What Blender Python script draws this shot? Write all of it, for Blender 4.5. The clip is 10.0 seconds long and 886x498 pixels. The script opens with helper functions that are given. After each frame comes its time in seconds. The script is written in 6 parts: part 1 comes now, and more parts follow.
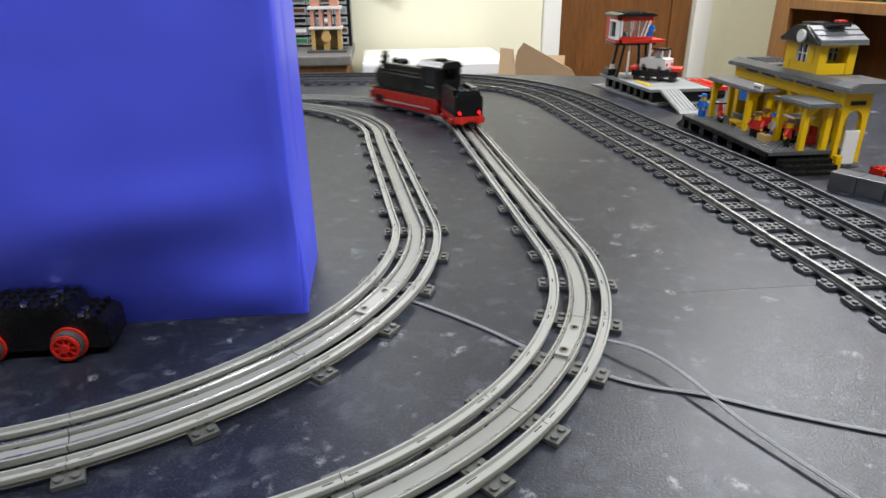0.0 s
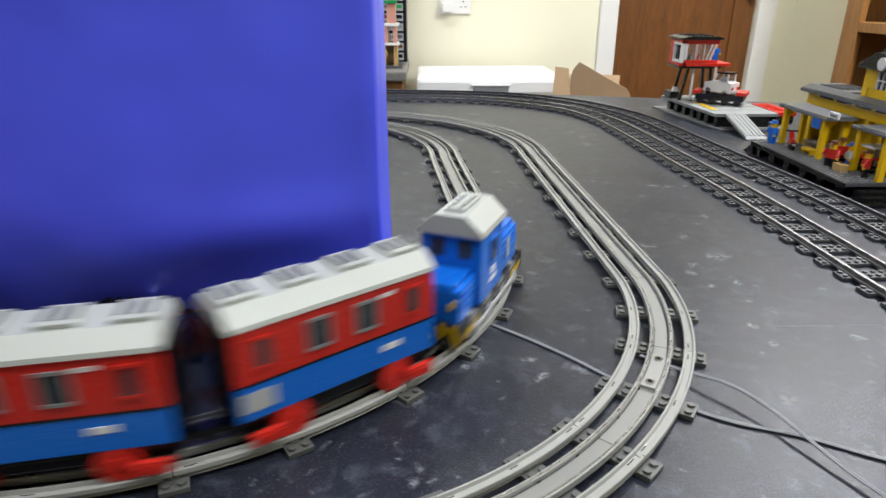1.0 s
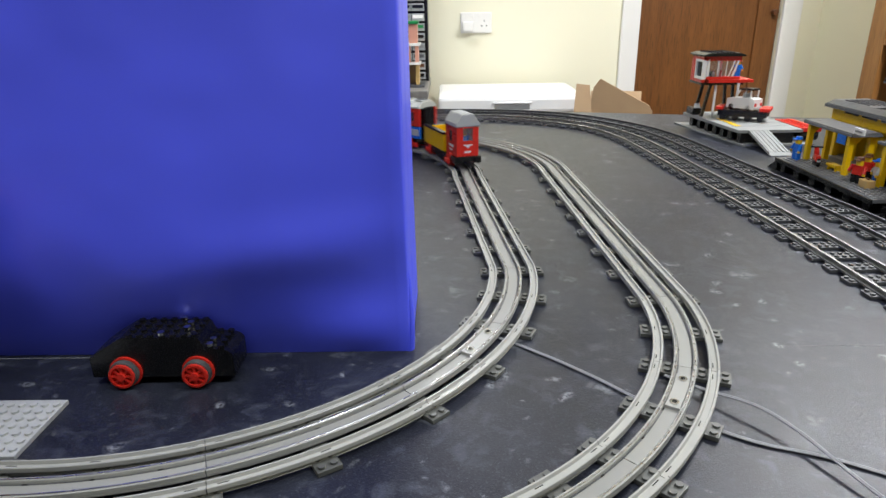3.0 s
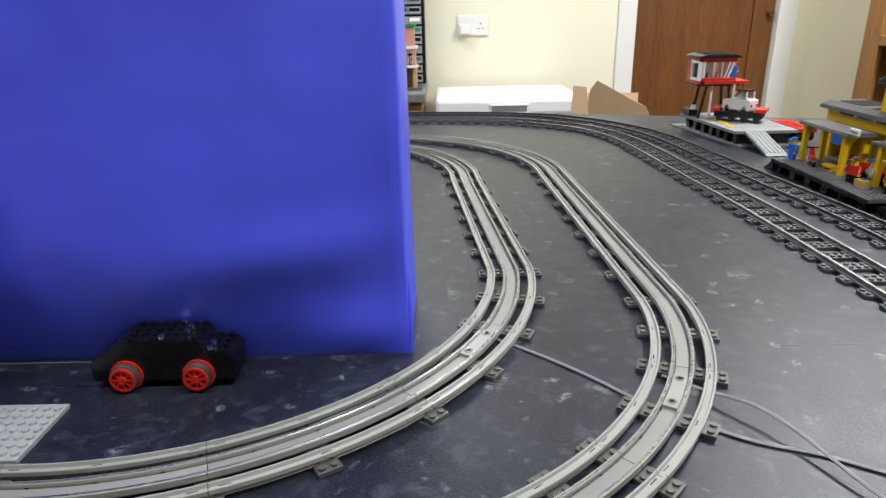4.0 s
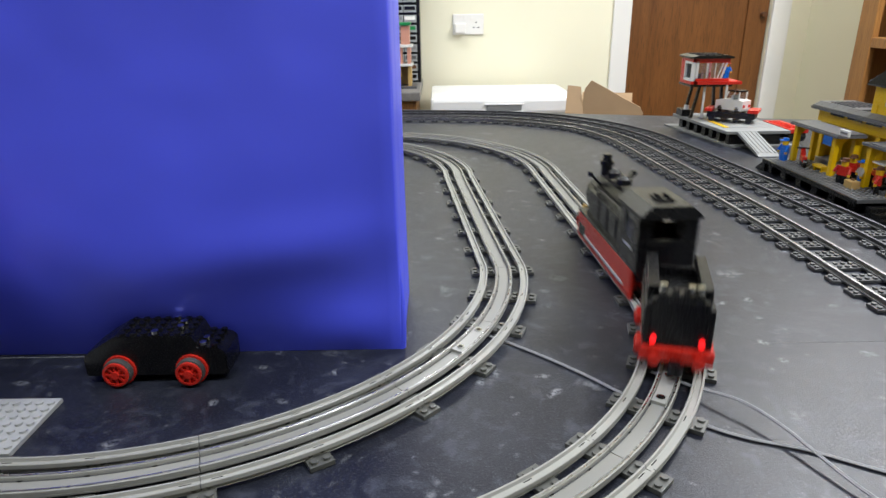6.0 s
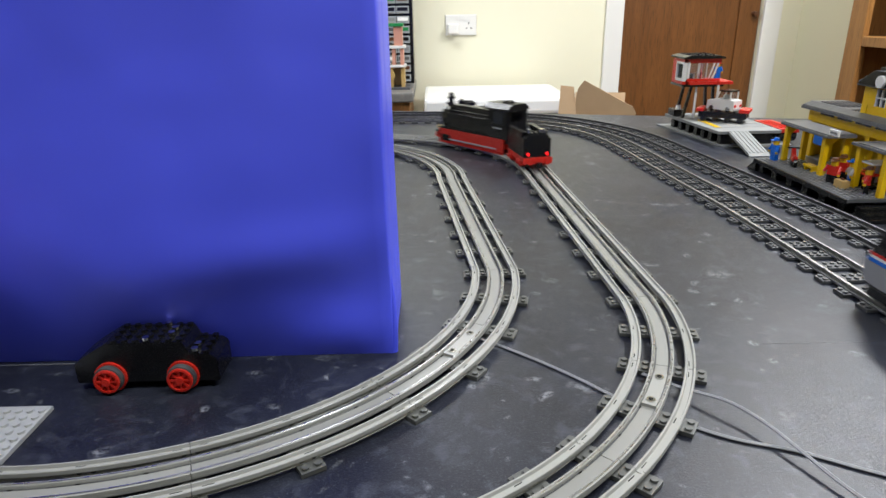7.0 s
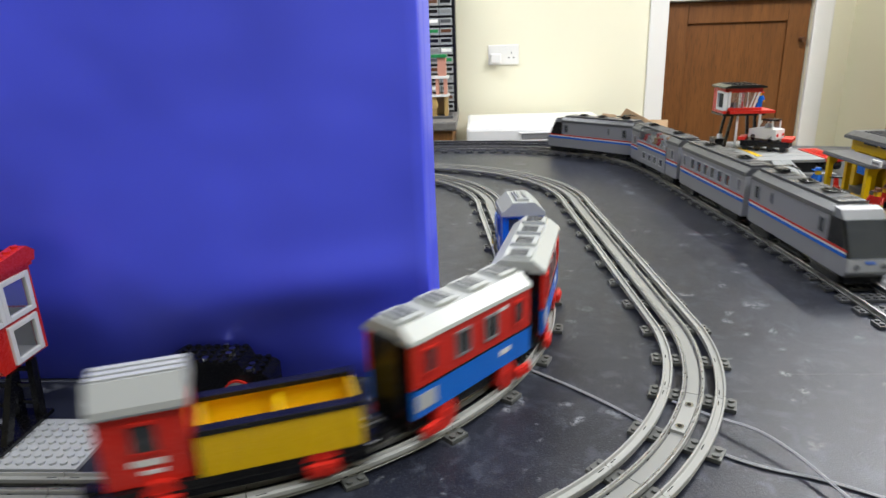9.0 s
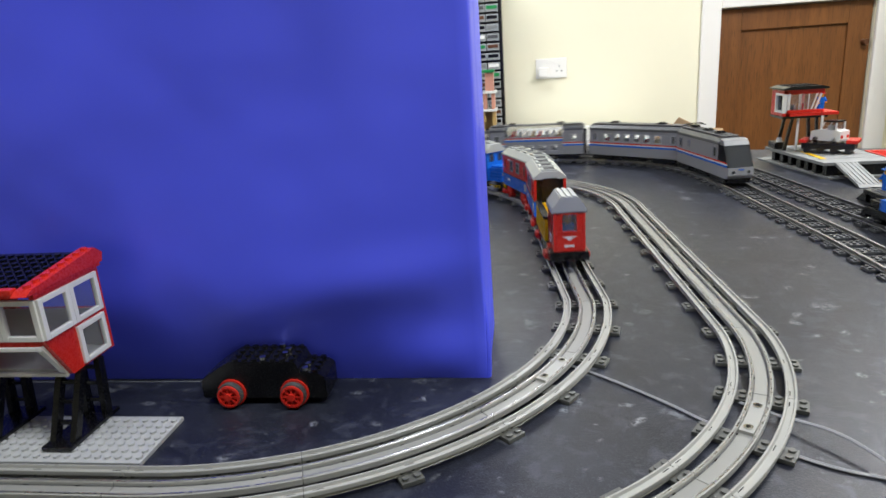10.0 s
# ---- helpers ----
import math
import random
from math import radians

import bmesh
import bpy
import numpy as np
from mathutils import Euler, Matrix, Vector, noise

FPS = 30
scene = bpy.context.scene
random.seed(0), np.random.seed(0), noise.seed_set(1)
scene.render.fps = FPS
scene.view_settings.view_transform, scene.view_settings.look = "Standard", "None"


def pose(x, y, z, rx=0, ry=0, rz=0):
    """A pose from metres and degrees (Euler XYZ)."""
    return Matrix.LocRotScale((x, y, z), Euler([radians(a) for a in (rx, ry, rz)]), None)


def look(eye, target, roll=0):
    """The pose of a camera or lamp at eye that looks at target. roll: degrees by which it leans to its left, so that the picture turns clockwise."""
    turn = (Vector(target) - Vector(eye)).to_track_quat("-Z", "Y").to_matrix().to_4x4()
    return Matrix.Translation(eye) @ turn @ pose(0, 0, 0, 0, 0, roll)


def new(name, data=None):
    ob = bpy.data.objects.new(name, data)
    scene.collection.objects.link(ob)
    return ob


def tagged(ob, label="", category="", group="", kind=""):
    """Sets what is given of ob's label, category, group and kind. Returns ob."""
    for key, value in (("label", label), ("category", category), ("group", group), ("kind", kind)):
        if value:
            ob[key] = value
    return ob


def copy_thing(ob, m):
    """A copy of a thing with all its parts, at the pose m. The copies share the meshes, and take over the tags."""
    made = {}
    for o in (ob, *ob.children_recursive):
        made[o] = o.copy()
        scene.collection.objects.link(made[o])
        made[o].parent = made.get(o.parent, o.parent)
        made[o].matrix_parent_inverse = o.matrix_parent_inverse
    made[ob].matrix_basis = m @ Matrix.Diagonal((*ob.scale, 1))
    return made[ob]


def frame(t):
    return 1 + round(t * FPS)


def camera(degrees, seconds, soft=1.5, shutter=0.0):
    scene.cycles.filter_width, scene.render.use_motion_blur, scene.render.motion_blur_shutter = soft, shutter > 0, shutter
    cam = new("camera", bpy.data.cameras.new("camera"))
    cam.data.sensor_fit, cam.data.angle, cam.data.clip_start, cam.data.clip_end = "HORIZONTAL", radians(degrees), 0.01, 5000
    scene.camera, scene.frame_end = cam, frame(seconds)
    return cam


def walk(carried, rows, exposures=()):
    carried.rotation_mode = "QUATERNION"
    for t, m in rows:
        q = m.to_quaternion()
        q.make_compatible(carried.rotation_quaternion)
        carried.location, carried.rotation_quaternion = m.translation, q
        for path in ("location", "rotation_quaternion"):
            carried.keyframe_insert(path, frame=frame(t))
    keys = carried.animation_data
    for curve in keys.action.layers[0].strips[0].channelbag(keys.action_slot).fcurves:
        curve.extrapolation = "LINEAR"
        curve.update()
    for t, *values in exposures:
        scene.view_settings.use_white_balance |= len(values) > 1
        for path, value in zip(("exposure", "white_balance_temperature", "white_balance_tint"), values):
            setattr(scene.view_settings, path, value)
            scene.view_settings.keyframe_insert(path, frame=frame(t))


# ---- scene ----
cam = camera(69.4, 10.0, soft=1.5, shutter=0.5)
PATH = [
    (0, (0.068, 0.071, 0.241), (0.243, 1.9, -0.549), -0.5),
    (0.5, (0.057, 0.071, 0.248), (0.212, 1.912, -0.518), 0.3),
    (1, (0.035, 0.071, 0.25), (0.088, 1.925, -0.5), 0.1),
    (1.5, (0.037, 0.069, 0.252), (0.056, 1.93, -0.48), -0.4),
    (2, (0.036, 0.068, 0.253), (0.032, 1.933, -0.467), -0.6),
    (2.5, (0.033, 0.066, 0.255), (0.019, 1.936, -0.456), -0.7),
    (4, (0.033, 0.061, 0.258), (0.024, 1.935, -0.438), -1.2),
    (4.5, (0.034, 0.059, 0.256), (0.03, 1.933, -0.442), -1.0),
    (5, (0.034, 0.058, 0.257), (0.031, 1.931, -0.444), -0.8),
    (5.5, (0.034, 0.057, 0.257), (0.036, 1.931, -0.443), -0.7),
    (7, (0.038, 0.057, 0.261), (0.061, 1.93, -0.439), -1.0),
    (7.5, (0.04, 0.055, 0.263), (0.068, 1.93, -0.433), -1.1),
    (8, (0.033, 0.048, 0.27), (0.045, 1.926, -0.417), -1.1),
    (8.5, (0.034, 0.034, 0.277), (-0.003, 1.921, -0.384), -1.2),
    (9, (0.042, 0.03, 0.275), (-0.066, 1.927, -0.349), -1.9),
    (9.5, (0.043, 0.022, 0.27), (-0.117, 1.92, -0.341), -1.5),
    (9.8, (0.0405, 0.0245, 0.2655), (-0.205, 1.926, -0.328), -2.9),
    (10, (0.038, 0.028, 0.259), (-0.221, 1.93, -0.303), -3.9),
]
walk(cam, [(t, look(eye, target, roll)) for t, eye, target, roll in PATH])

# The table top is z = 0; the floor lies 0.92 m below it.
FLOOR, CEIL = -0.92, 1.5
WEST, EAST, SOUTH, NORTH = -2.8, 1.79, -2.2, 3.25

# ---- world and light ----
world = bpy.data.worlds.new("world")
scene.world = world
world.use_nodes = True
world.node_tree.nodes["Background"].inputs[0].default_value = (0.75, 0.85, 1.0, 1)
world.node_tree.nodes["Background"].inputs[1].default_value = 0.05


def room_lamp(x, y, sx, sy, watts, colour=(0.93, 0.965, 1.0)):
    data = bpy.data.lights.new("unseen_ceiling_light", "AREA")
    data.shape, data.size, data.size_y, data.energy, data.color = "RECTANGLE", sx, sy, watts, colour
    ob = new("unseen_ceiling_light", data)
    ob.matrix_world = look((x, y, CEIL - 0.05), (x, y, 0))
    return ob


room_lamp(1.35, 1.7, 0.15, 0.9, 59)
# assumed lamp at the back, unseen: lights the far wall and far table
room_lamp(-0.4, 2.45, 1.2, 0.3, 28)
# added front fill, unseen: brightens the blue screen, more towards its top
room_lamp(0.0, 0.02, 1.7, 0.4, 19)
# added fill, no known source: lifts the near faces of station and dock
room_lamp(0.95, 0.15, 0.4, 0.4, 14)
scene.view_settings.exposure = 0.0

# ---- materials ----


def node(nt, kind, **sockets):
    n = nt.nodes.new(kind)
    for k, v in sockets.items():
        n.inputs[k.replace("_", " ")].default_value = v
    return n


def base_mat(name):
    m = bpy.data.materials.new(name)
    m.use_nodes = True
    return m, m.node_tree, m.node_tree.nodes["Principled BSDF"]


def mixed(nt, fac, a, b):
    n = nt.nodes.new("ShaderNodeMix")
    n.data_type = "RGBA"
    nt.links.new(fac, n.inputs[0])
    for i, v in ((6, a), (7, b)):
        if hasattr(v, "is_output"):
            nt.links.new(v, n.inputs[i])
        else:
            n.inputs[i].default_value = (*v, 1)
    return n.outputs[2]


def ramp(nt, fac, lo, hi):
    n = nt.nodes.new("ShaderNodeMapRange")
    nt.links.new(fac, n.inputs[0])
    n.inputs[1].default_value, n.inputs[2].default_value = lo, hi
    return n.outputs[0]


def coords(nt, scale=(1, 1, 1)):
    tc, mp = nt.nodes.new("ShaderNodeTexCoord"), nt.nodes.new("ShaderNodeMapping")
    nt.links.new(tc.outputs["Object"], mp.inputs[0])
    mp.inputs["Scale"].default_value = scale
    return mp.outputs[0]


def bumped(nt, bs, height, strength, dist):
    b = node(nt, "ShaderNodeBump", Strength=strength, Distance=dist)
    nt.links.new(height, b.inputs["Height"])
    nt.links.new(b.outputs[0], bs.inputs["Normal"])


def tex(nt, vec, scale, detail=3.0, rough=0.5):
    n = node(nt, "ShaderNodeTexNoise", Scale=scale, Detail=detail, Roughness=rough)
    nt.links.new(vec, n.inputs["Vector"])
    return n.outputs["Fac"]


def plastic(name, col, rough=0.28, dust=0.12, vary=0.08, coat=0.0):
    """Moulded plastic: slight shade change from piece to piece, fine dust and scratches."""
    m, nt, bs = base_mat(name)
    v = coords(nt)
    big, fine = tex(nt, v, 60, 4), tex(nt, v, 900, 2)
    dusty = tuple(c * (1 - dust) + 0.35 * dust for c in col)
    c1 = mixed(nt, ramp(nt, big, 0.45, 0.8), col, dusty)
    info = nt.nodes.new("ShaderNodeObjectInfo")
    hs = nt.nodes.new("ShaderNodeHueSaturation")
    nt.links.new(ramp(nt, info.outputs["Random"], 0, 1), hs.inputs["Fac"])
    hs.inputs["Value"].default_value = 1 - vary
    nt.links.new(c1, hs.inputs["Color"])
    nt.links.new(hs.outputs[0], bs.inputs["Base Color"])
    rr = nt.nodes.new("ShaderNodeMapRange")
    nt.links.new(fine, rr.inputs[0])
    rr.inputs[3].default_value, rr.inputs[4].default_value = rough - 0.03, rough + 0.06
    nt.links.new(rr.outputs[0], bs.inputs["Roughness"])
    bs.inputs["Coat Weight"].default_value = coat
    bumped(nt, bs, tex(nt, v, 25, 2), 0.05, 0.002)
    return m


def metal(name, col, rough):
    m, nt, bs = base_mat(name)
    v = coords(nt)
    n = tex(nt, v, 120, 5)
    nt.links.new(mixed(nt, ramp(nt, n, 0.4, 0.75), col, tuple(c * 0.6 for c in col)), bs.inputs["Base Color"])
    bs.inputs["Metallic"].default_value = 1
    rr = nt.nodes.new("ShaderNodeMapRange")
    nt.links.new(n, rr.inputs[0])
    rr.inputs[3].default_value, rr.inputs[4].default_value = rough * 0.7, rough * 1.5
    nt.links.new(rr.outputs[0], bs.inputs["Roughness"])
    return m


def glass(name, col, rough=0.03, alpha=0.35):
    m, nt, bs = base_mat(name)
    bs.inputs["Base Color"].default_value = (*col, 1)
    bs.inputs["Roughness"].default_value = rough
    bs.inputs["Alpha"].default_value = alpha
    return m


def glow(name, col, strength):
    m, nt, bs = base_mat(name)
    bs.inputs["Base Color"].default_value = (*col, 1)
    bs.inputs["Emission Color"].default_value = (*col, 1)
    bs.inputs["Emission Strength"].default_value = strength
    return m


def table_mat():
    """Dark speckled laminate with pale cloudy flecks and scuffs."""
    m, nt, bs = base_mat("speckled_laminate")
    v = coords(nt)
    warp = node(nt, "ShaderNodeTexNoise", Scale=30.0, Detail=3.0)
    nt.links.new(v, warp.inputs["Vector"])
    vm = nt.nodes.new("ShaderNodeVectorMath")
    vm.operation = "MULTIPLY_ADD"
    nt.links.new(warp.outputs["Color"], vm.inputs[0])
    vm.inputs[1].default_value = (0.035, 0.035, 0.035)
    nt.links.new(v, vm.inputs[2])
    cloud, mottle = tex(nt, v, 14, 5, 0.6), tex(nt, vm.outputs[0], 55, 4, 0.6)
    grain = tex(nt, v, 620, 3, 0.7)
    c = mixed(nt, ramp(nt, cloud, 0.3, 0.72), (0.0072, 0.0083, 0.0150), (0.020, 0.023, 0.035))
    c = mixed(nt, ramp(nt, mottle, 0.52, 0.78), c, (0.054, 0.060, 0.080))
    c = mixed(nt, ramp(nt, grain, 0.55, 0.8), c, (0.085, 0.09, 0.106))
    for scale, lo, hi, keep, pale in ((17.0, 0.06, 0.22, 0.35, 0.19), (38.0, 0.08, 0.26, 0.45, 0.22), (90.0, 0.08, 0.28, 0.68, 0.15)):
        vor = node(nt, "ShaderNodeTexVoronoi", Scale=scale, Randomness=1.0)
        nt.links.new(vm.outputs[0], vor.inputs["Vector"])
        sep = nt.nodes.new("ShaderNodeSeparateColor")
        nt.links.new(vor.outputs["Color"], sep.inputs[0])
        fac = nt.nodes.new("ShaderNodeMapRange")
        nt.links.new(vor.outputs["Distance"], fac.inputs[0])
        fac.inputs[1].default_value, fac.inputs[2].default_value, fac.inputs[3].default_value, fac.inputs[4].default_value = lo, hi, 1, 0
        prod = None
        for other in (ramp(nt, sep.outputs[0], keep, keep + 0.3), ramp(nt, tex(nt, v, scale * 7, 4, 0.65), 0.42, 0.56)):
            mul = nt.nodes.new("ShaderNodeMath")
            mul.operation = "MULTIPLY"
            nt.links.new(prod if prod is not None else fac.outputs[0], mul.inputs[0])
            nt.links.new(other, mul.inputs[1])
            prod = mul.outputs[0]
        c = mixed(nt, prod, c, (pale * 0.95, pale, pale * 1.1))
    nt.links.new(c, bs.inputs["Base Color"])
    rr = nt.nodes.new("ShaderNodeMapRange")
    nt.links.new(grain, rr.inputs[0])
    rr.inputs[3].default_value, rr.inputs[4].default_value = 0.27, 0.42
    bs.inputs["Specular IOR Level"].default_value = 0.36
    nt.links.new(rr.outputs[0], bs.inputs["Roughness"])
    bumped(nt, bs, grain, 0.5, 0.0006)
    return m


def painted(name, col, scale=3.0, rough=0.6, vary=0.1, bump=0.05):
    m, nt, bs = base_mat(name)
    v = coords(nt)
    n, f = tex(nt, v, scale, 4), tex(nt, v, 160, 3)
    nt.links.new(mixed(nt, n, tuple(c * (1 - vary) for c in col), tuple(min(1, c * (1 + vary * 0.5)) for c in col)), bs.inputs["Base Color"])
    bs.inputs["Roughness"].default_value = rough
    bumped(nt, bs, f, bump, 0.002)
    return m


def wood(name, dark, light, axis=2, rough=0.38):
    m, nt, bs = base_mat(name)
    sc = [9, 9, 9]
    sc[axis] = 0.7
    v = coords(nt, tuple(sc))
    n, f = tex(nt, v, 3.2, 6, 0.6), tex(nt, v, 22, 4, 0.6)
    c = mixed(nt, ramp(nt, n, 0.3, 0.7), dark, light)
    c = mixed(nt, ramp(nt, f, 0.5, 0.75), c, tuple(x * 0.6 for x in dark))
    nt.links.new(c, bs.inputs["Base Color"])
    bs.inputs["Roughness"].default_value = rough
    bumped(nt, bs, f, 0.1, 0.001)
    return m


TABLE = table_mat()
RAIL = plastic("pale_grey_rail", (0.37, 0.37, 0.345), 0.2, 0.0, 0.14)
TRAY = plastic("matt_grey_tray", (0.27, 0.27, 0.25), 0.36, 0.05, 0.14)
SLEEPER = plastic("dark_grey_sleeper", (0.105, 0.107, 0.098), 0.36, 0.1, 0.25)
SLEEPER9 = plastic("charcoal_sleeper", (0.07, 0.072, 0.076), 0.4, 0.12, 0.25)
STEEL = metal("rail_steel", (0.36, 0.355, 0.34), 0.33)
DULLSTEEL = metal("dull_rail_steel", (0.14, 0.14, 0.15), 0.4)
CONTACT = metal("contact_steel", (0.5, 0.5, 0.5), 0.26)
BLACK = plastic("black_plastic", (0.004, 0.004, 0.005), 0.25, 0.02)
RED = plastic("red_plastic", (0.62, 0.024, 0.014), 0.26, 0.02)
BLUE = plastic("blue_plastic", (0.006, 0.15, 0.66), 0.26, 0.02)
YELLOW = plastic("yellow_plastic", (0.80, 0.50, 0.005), 0.26, 0.02)
WHITE = plastic("white_plastic", (0.80, 0.80, 0.78), 0.3, 0.03)
LGREY = plastic("light_grey_plastic", (0.47, 0.48, 0.48), 0.3, 0.05)
ROOF = plastic("slate_grey_roof", (0.12, 0.122, 0.13), 0.25, 0.08)
MGREY = plastic("mid_grey_plastic", (0.22, 0.225, 0.23), 0.3, 0.08)
DGREY = plastic("dark_grey_plastic", (0.07, 0.072, 0.078), 0.32, 0.1)
CREAMROOF = plastic("off_white_roof", (0.46, 0.475, 0.44), 0.34, 0.1)
TAN = plastic("tan_plastic", (0.50, 0.33, 0.12), 0.35, 0.05)
BROWN = plastic("brown_plastic", (0.10, 0.035, 0.012), 0.35, 0.05)
SKIN = plastic("yellow_head", (0.75, 0.45, 0.01), 0.3, 0.02)
PINK = plastic("salmon_plastic", (0.62, 0.30, 0.22), 0.35, 0.05)
GREEN = plastic("green_plastic", (0.01, 0.22, 0.06), 0.35, 0.05)
RUBBER = plastic("grey_rubber", (0.045, 0.045, 0.047), 0.7, 0.2)
PANE = glass("clear_pane", (0.3, 0.33, 0.35), 0.03, 0.14)
DARKPANE = glass("smoked_pane", (0.05, 0.055, 0.06), 0.04, 0.85)
TAIL = glow("red_tail_lamp", (1.0, 0.012, 0.015), 1.5)
CHROME = metal("chrome", (0.8, 0.8, 0.78), 0.12)
GOLD = metal("gold_lamp", (0.7, 0.45, 0.12), 0.25)
DOCKGREY = plastic("dock_grey_plastic", (0.22, 0.227, 0.222), 0.6, 0.08)
ROOFTILE = plastic("grey_roof_tile", (0.16, 0.165, 0.18), 0.28, 0.08)
CABLE = plastic("grey_cable", (0.27, 0.275, 0.29), 0.4, 0.05)
WALL = painted("cream_wall", (0.80, 0.77, 0.60), 2.0, 0.75, 0.06)
WALL_E = painted("ivory_wall", (0.80, 0.77, 0.58), 2.0, 0.75, 0.06)
CEILING = painted("white_ceiling", (0.8, 0.8, 0.78), 2.0, 0.8, 0.05)
CARPET = painted("grey_carpet", (0.12, 0.115, 0.11), 30.0, 0.95, 0.25, 0.4)
GLOSS = painted("white_gloss", (0.78, 0.77, 0.74), 3.0, 0.3, 0.05, 0.02)
ENAMEL = painted("white_enamel", (0.80, 0.80, 0.80), 5.0, 0.25, 0.04, 0.02)
DOORWOOD = wood("varnished_door", (0.125, 0.046, 0.012), (0.20, 0.078, 0.021))
SHELFWOOD = wood("orange_pine", (0.25, 0.11, 0.03), (0.36, 0.17, 0.05))
CARD = painted("cardboard", (0.50, 0.34, 0.20), 14.0, 0.8, 0.15, 0.1)
COUNTER = painted("grey_worktop", (0.20, 0.19, 0.18), 60.0, 0.4, 0.4, 0.05)

# ---- mesh helpers ----


def bx(bm, x0, x1, y0, y1, z0, z1):
    vs = [bm.verts.new((x, y, z)) for z in (z0, z1) for x, y in ((x0, y0), (x1, y0), (x1, y1), (x0, y1))]
    for f in ((3, 2, 1, 0), (4, 5, 6, 7), (0, 1, 5, 4), (1, 2, 6, 5), (2, 3, 7, 6), (3, 0, 4, 7)):
        bm.faces.new([vs[i] for i in f])
    return bm


def box(x0, x1, y0, y1, z0, z1, bevel=0.0005):
    bm = bx(bmesh.new(), x0, x1, y0, y1, z0, z1)
    if bevel:
        bmesh.ops.bevel(bm, geom=bm.edges[:], offset=bevel, segments=2, affect="EDGES", profile=0.6)
    return bm


def cy(bm, x, y, z, r, h, axis="z", seg=12, r2=None):
    """A cylinder from (x, y, z) for h along the axis."""
    r2 = r if r2 is None else r2
    turn = {"z": Matrix(), "x": pose(0, 0, 0, 0, 90, 0), "y": pose(0, 0, 0, -90, 0, 0)}[axis]
    m = Matrix.Translation((x, y, z)) @ turn @ Matrix.Translation((0, 0, h / 2))
    bmesh.ops.create_cone(bm, cap_ends=True, segments=seg, radius1=r, radius2=r2, depth=h, matrix=m)
    return bm


def studs(bm, x0, nx, y0, ny, z, seg=8):
    for i in range(nx):
        for j in range(ny):
            cy(bm, x0 + 0.008 * i, y0 + 0.008 * j, z, 0.0024, 0.0017, "z", seg)
    return bm


def prism(pts, axis, a, b):
    """A closed profile drawn out from a to b. axis x: pts are (y, z); y: (x, z); z: (x, y)."""
    bm = bmesh.new()

    def at(p, d):
        return {"x": (d, p[0], p[1]), "y": (p[0], d, p[1]), "z": (p[0], p[1], d)}[axis]
    lo, hi = [bm.verts.new(at(p, a)) for p in pts], [bm.verts.new(at(p, b)) for p in pts]
    n = len(pts)
    bm.faces.new(lo), bm.faces.new(hi)
    for i in range(n):
        bm.faces.new((lo[i], lo[(i + 1) % n], hi[(i + 1) % n], hi[i]))
    bmesh.ops.recalc_face_normals(bm, faces=bm.faces)
    return bm


def mesh_of(name, bm, material, smooth=False):
    me = bpy.data.meshes.new(name)
    bm.normal_update()
    bm.to_mesh(me)
    bm.free()
    me.materials.append(material)
    if smooth:
        me.shade_smooth()
    return me


def part(name, bm, material, parent=None, label="", smooth=False):
    ob = new(name, mesh_of(name, bm, material, smooth))
    if parent is not None:
        ob.parent = parent
    if label:
        tagged(ob, label)
    return ob


def thing(name, label, category, group="", m=None):
    ob = new(name)
    ob.empty_display_size = 0.01
    if m is not None:
        ob.matrix_world = m
    return tagged(ob, label, category, group)


def joined(*bms):
    out = bms[0]
    for b in bms[1:]:
        me = bpy.data.meshes.new("tmp")
        b.to_mesh(me)
        b.free()
        out.from_mesh(me)
        bpy.data.meshes.remove(me)
    return out


def structure(name, bm, material, label=""):
    return tagged(part(name, bm, material), label or name.replace("_", " "), kind="structure")


# ---- track plan ----


def arc_pts(cx, cy_, r, a0, a1, n=60):
    return [(cx + r * math.cos(radians(a0 + (a1 - a0) * i / n)), cy_ + r * math.sin(radians(a0 + (a1 - a0) * i / n))) for i in range(n + 1)]


def spline_pts(pts, n=24):
    """A closed smooth line through plan points."""
    pts = [np.array(p, float) for p in pts]
    k, out = len(pts), []
    for i in range(k):
        a, b, c, d = (pts[(i + j) % k] for j in (-1, 0, 1, 2))
        for j in range(n):
            u = j / n
            out.append(tuple(.5 * (2 * b + (c - a) * u + (2 * a - 5 * b + 4 * c - d) * u * u + (3 * b - a - 3 * c + d) * u ** 3)))
    return out


class Loop:
    """A closed line in the plan, read by the length along it."""

    def __init__(self, pts):
        q = [np.array(pts[0], float)]
        for p in list(pts[1:]) + [pts[0]]:
            if np.linalg.norm(np.array(p) - q[-1]) > 1e-4:
                q.append(np.array(p, float))
        self.p = np.array(q)
        self.s = np.r_[0, np.cumsum(np.linalg.norm(np.diff(self.p, axis=0), axis=1))]
        self.length = float(self.s[-1])

    def at(self, s):
        s = s % self.length
        return Vector((float(np.interp(s, self.s, self.p[:, 0])), float(np.interp(s, self.s, self.p[:, 1])), 0))

    def way(self, s, d=0.004):
        return (self.at(s + d) - self.at(s - d)).normalized()

    def nearest(self, x, y):
        ss = np.linspace(0, self.length, 6000)
        return float(ss[np.hypot(np.interp(ss, self.s, self.p[:, 0]) - x, np.interp(ss, self.s, self.p[:, 1]) - y).argmin()])


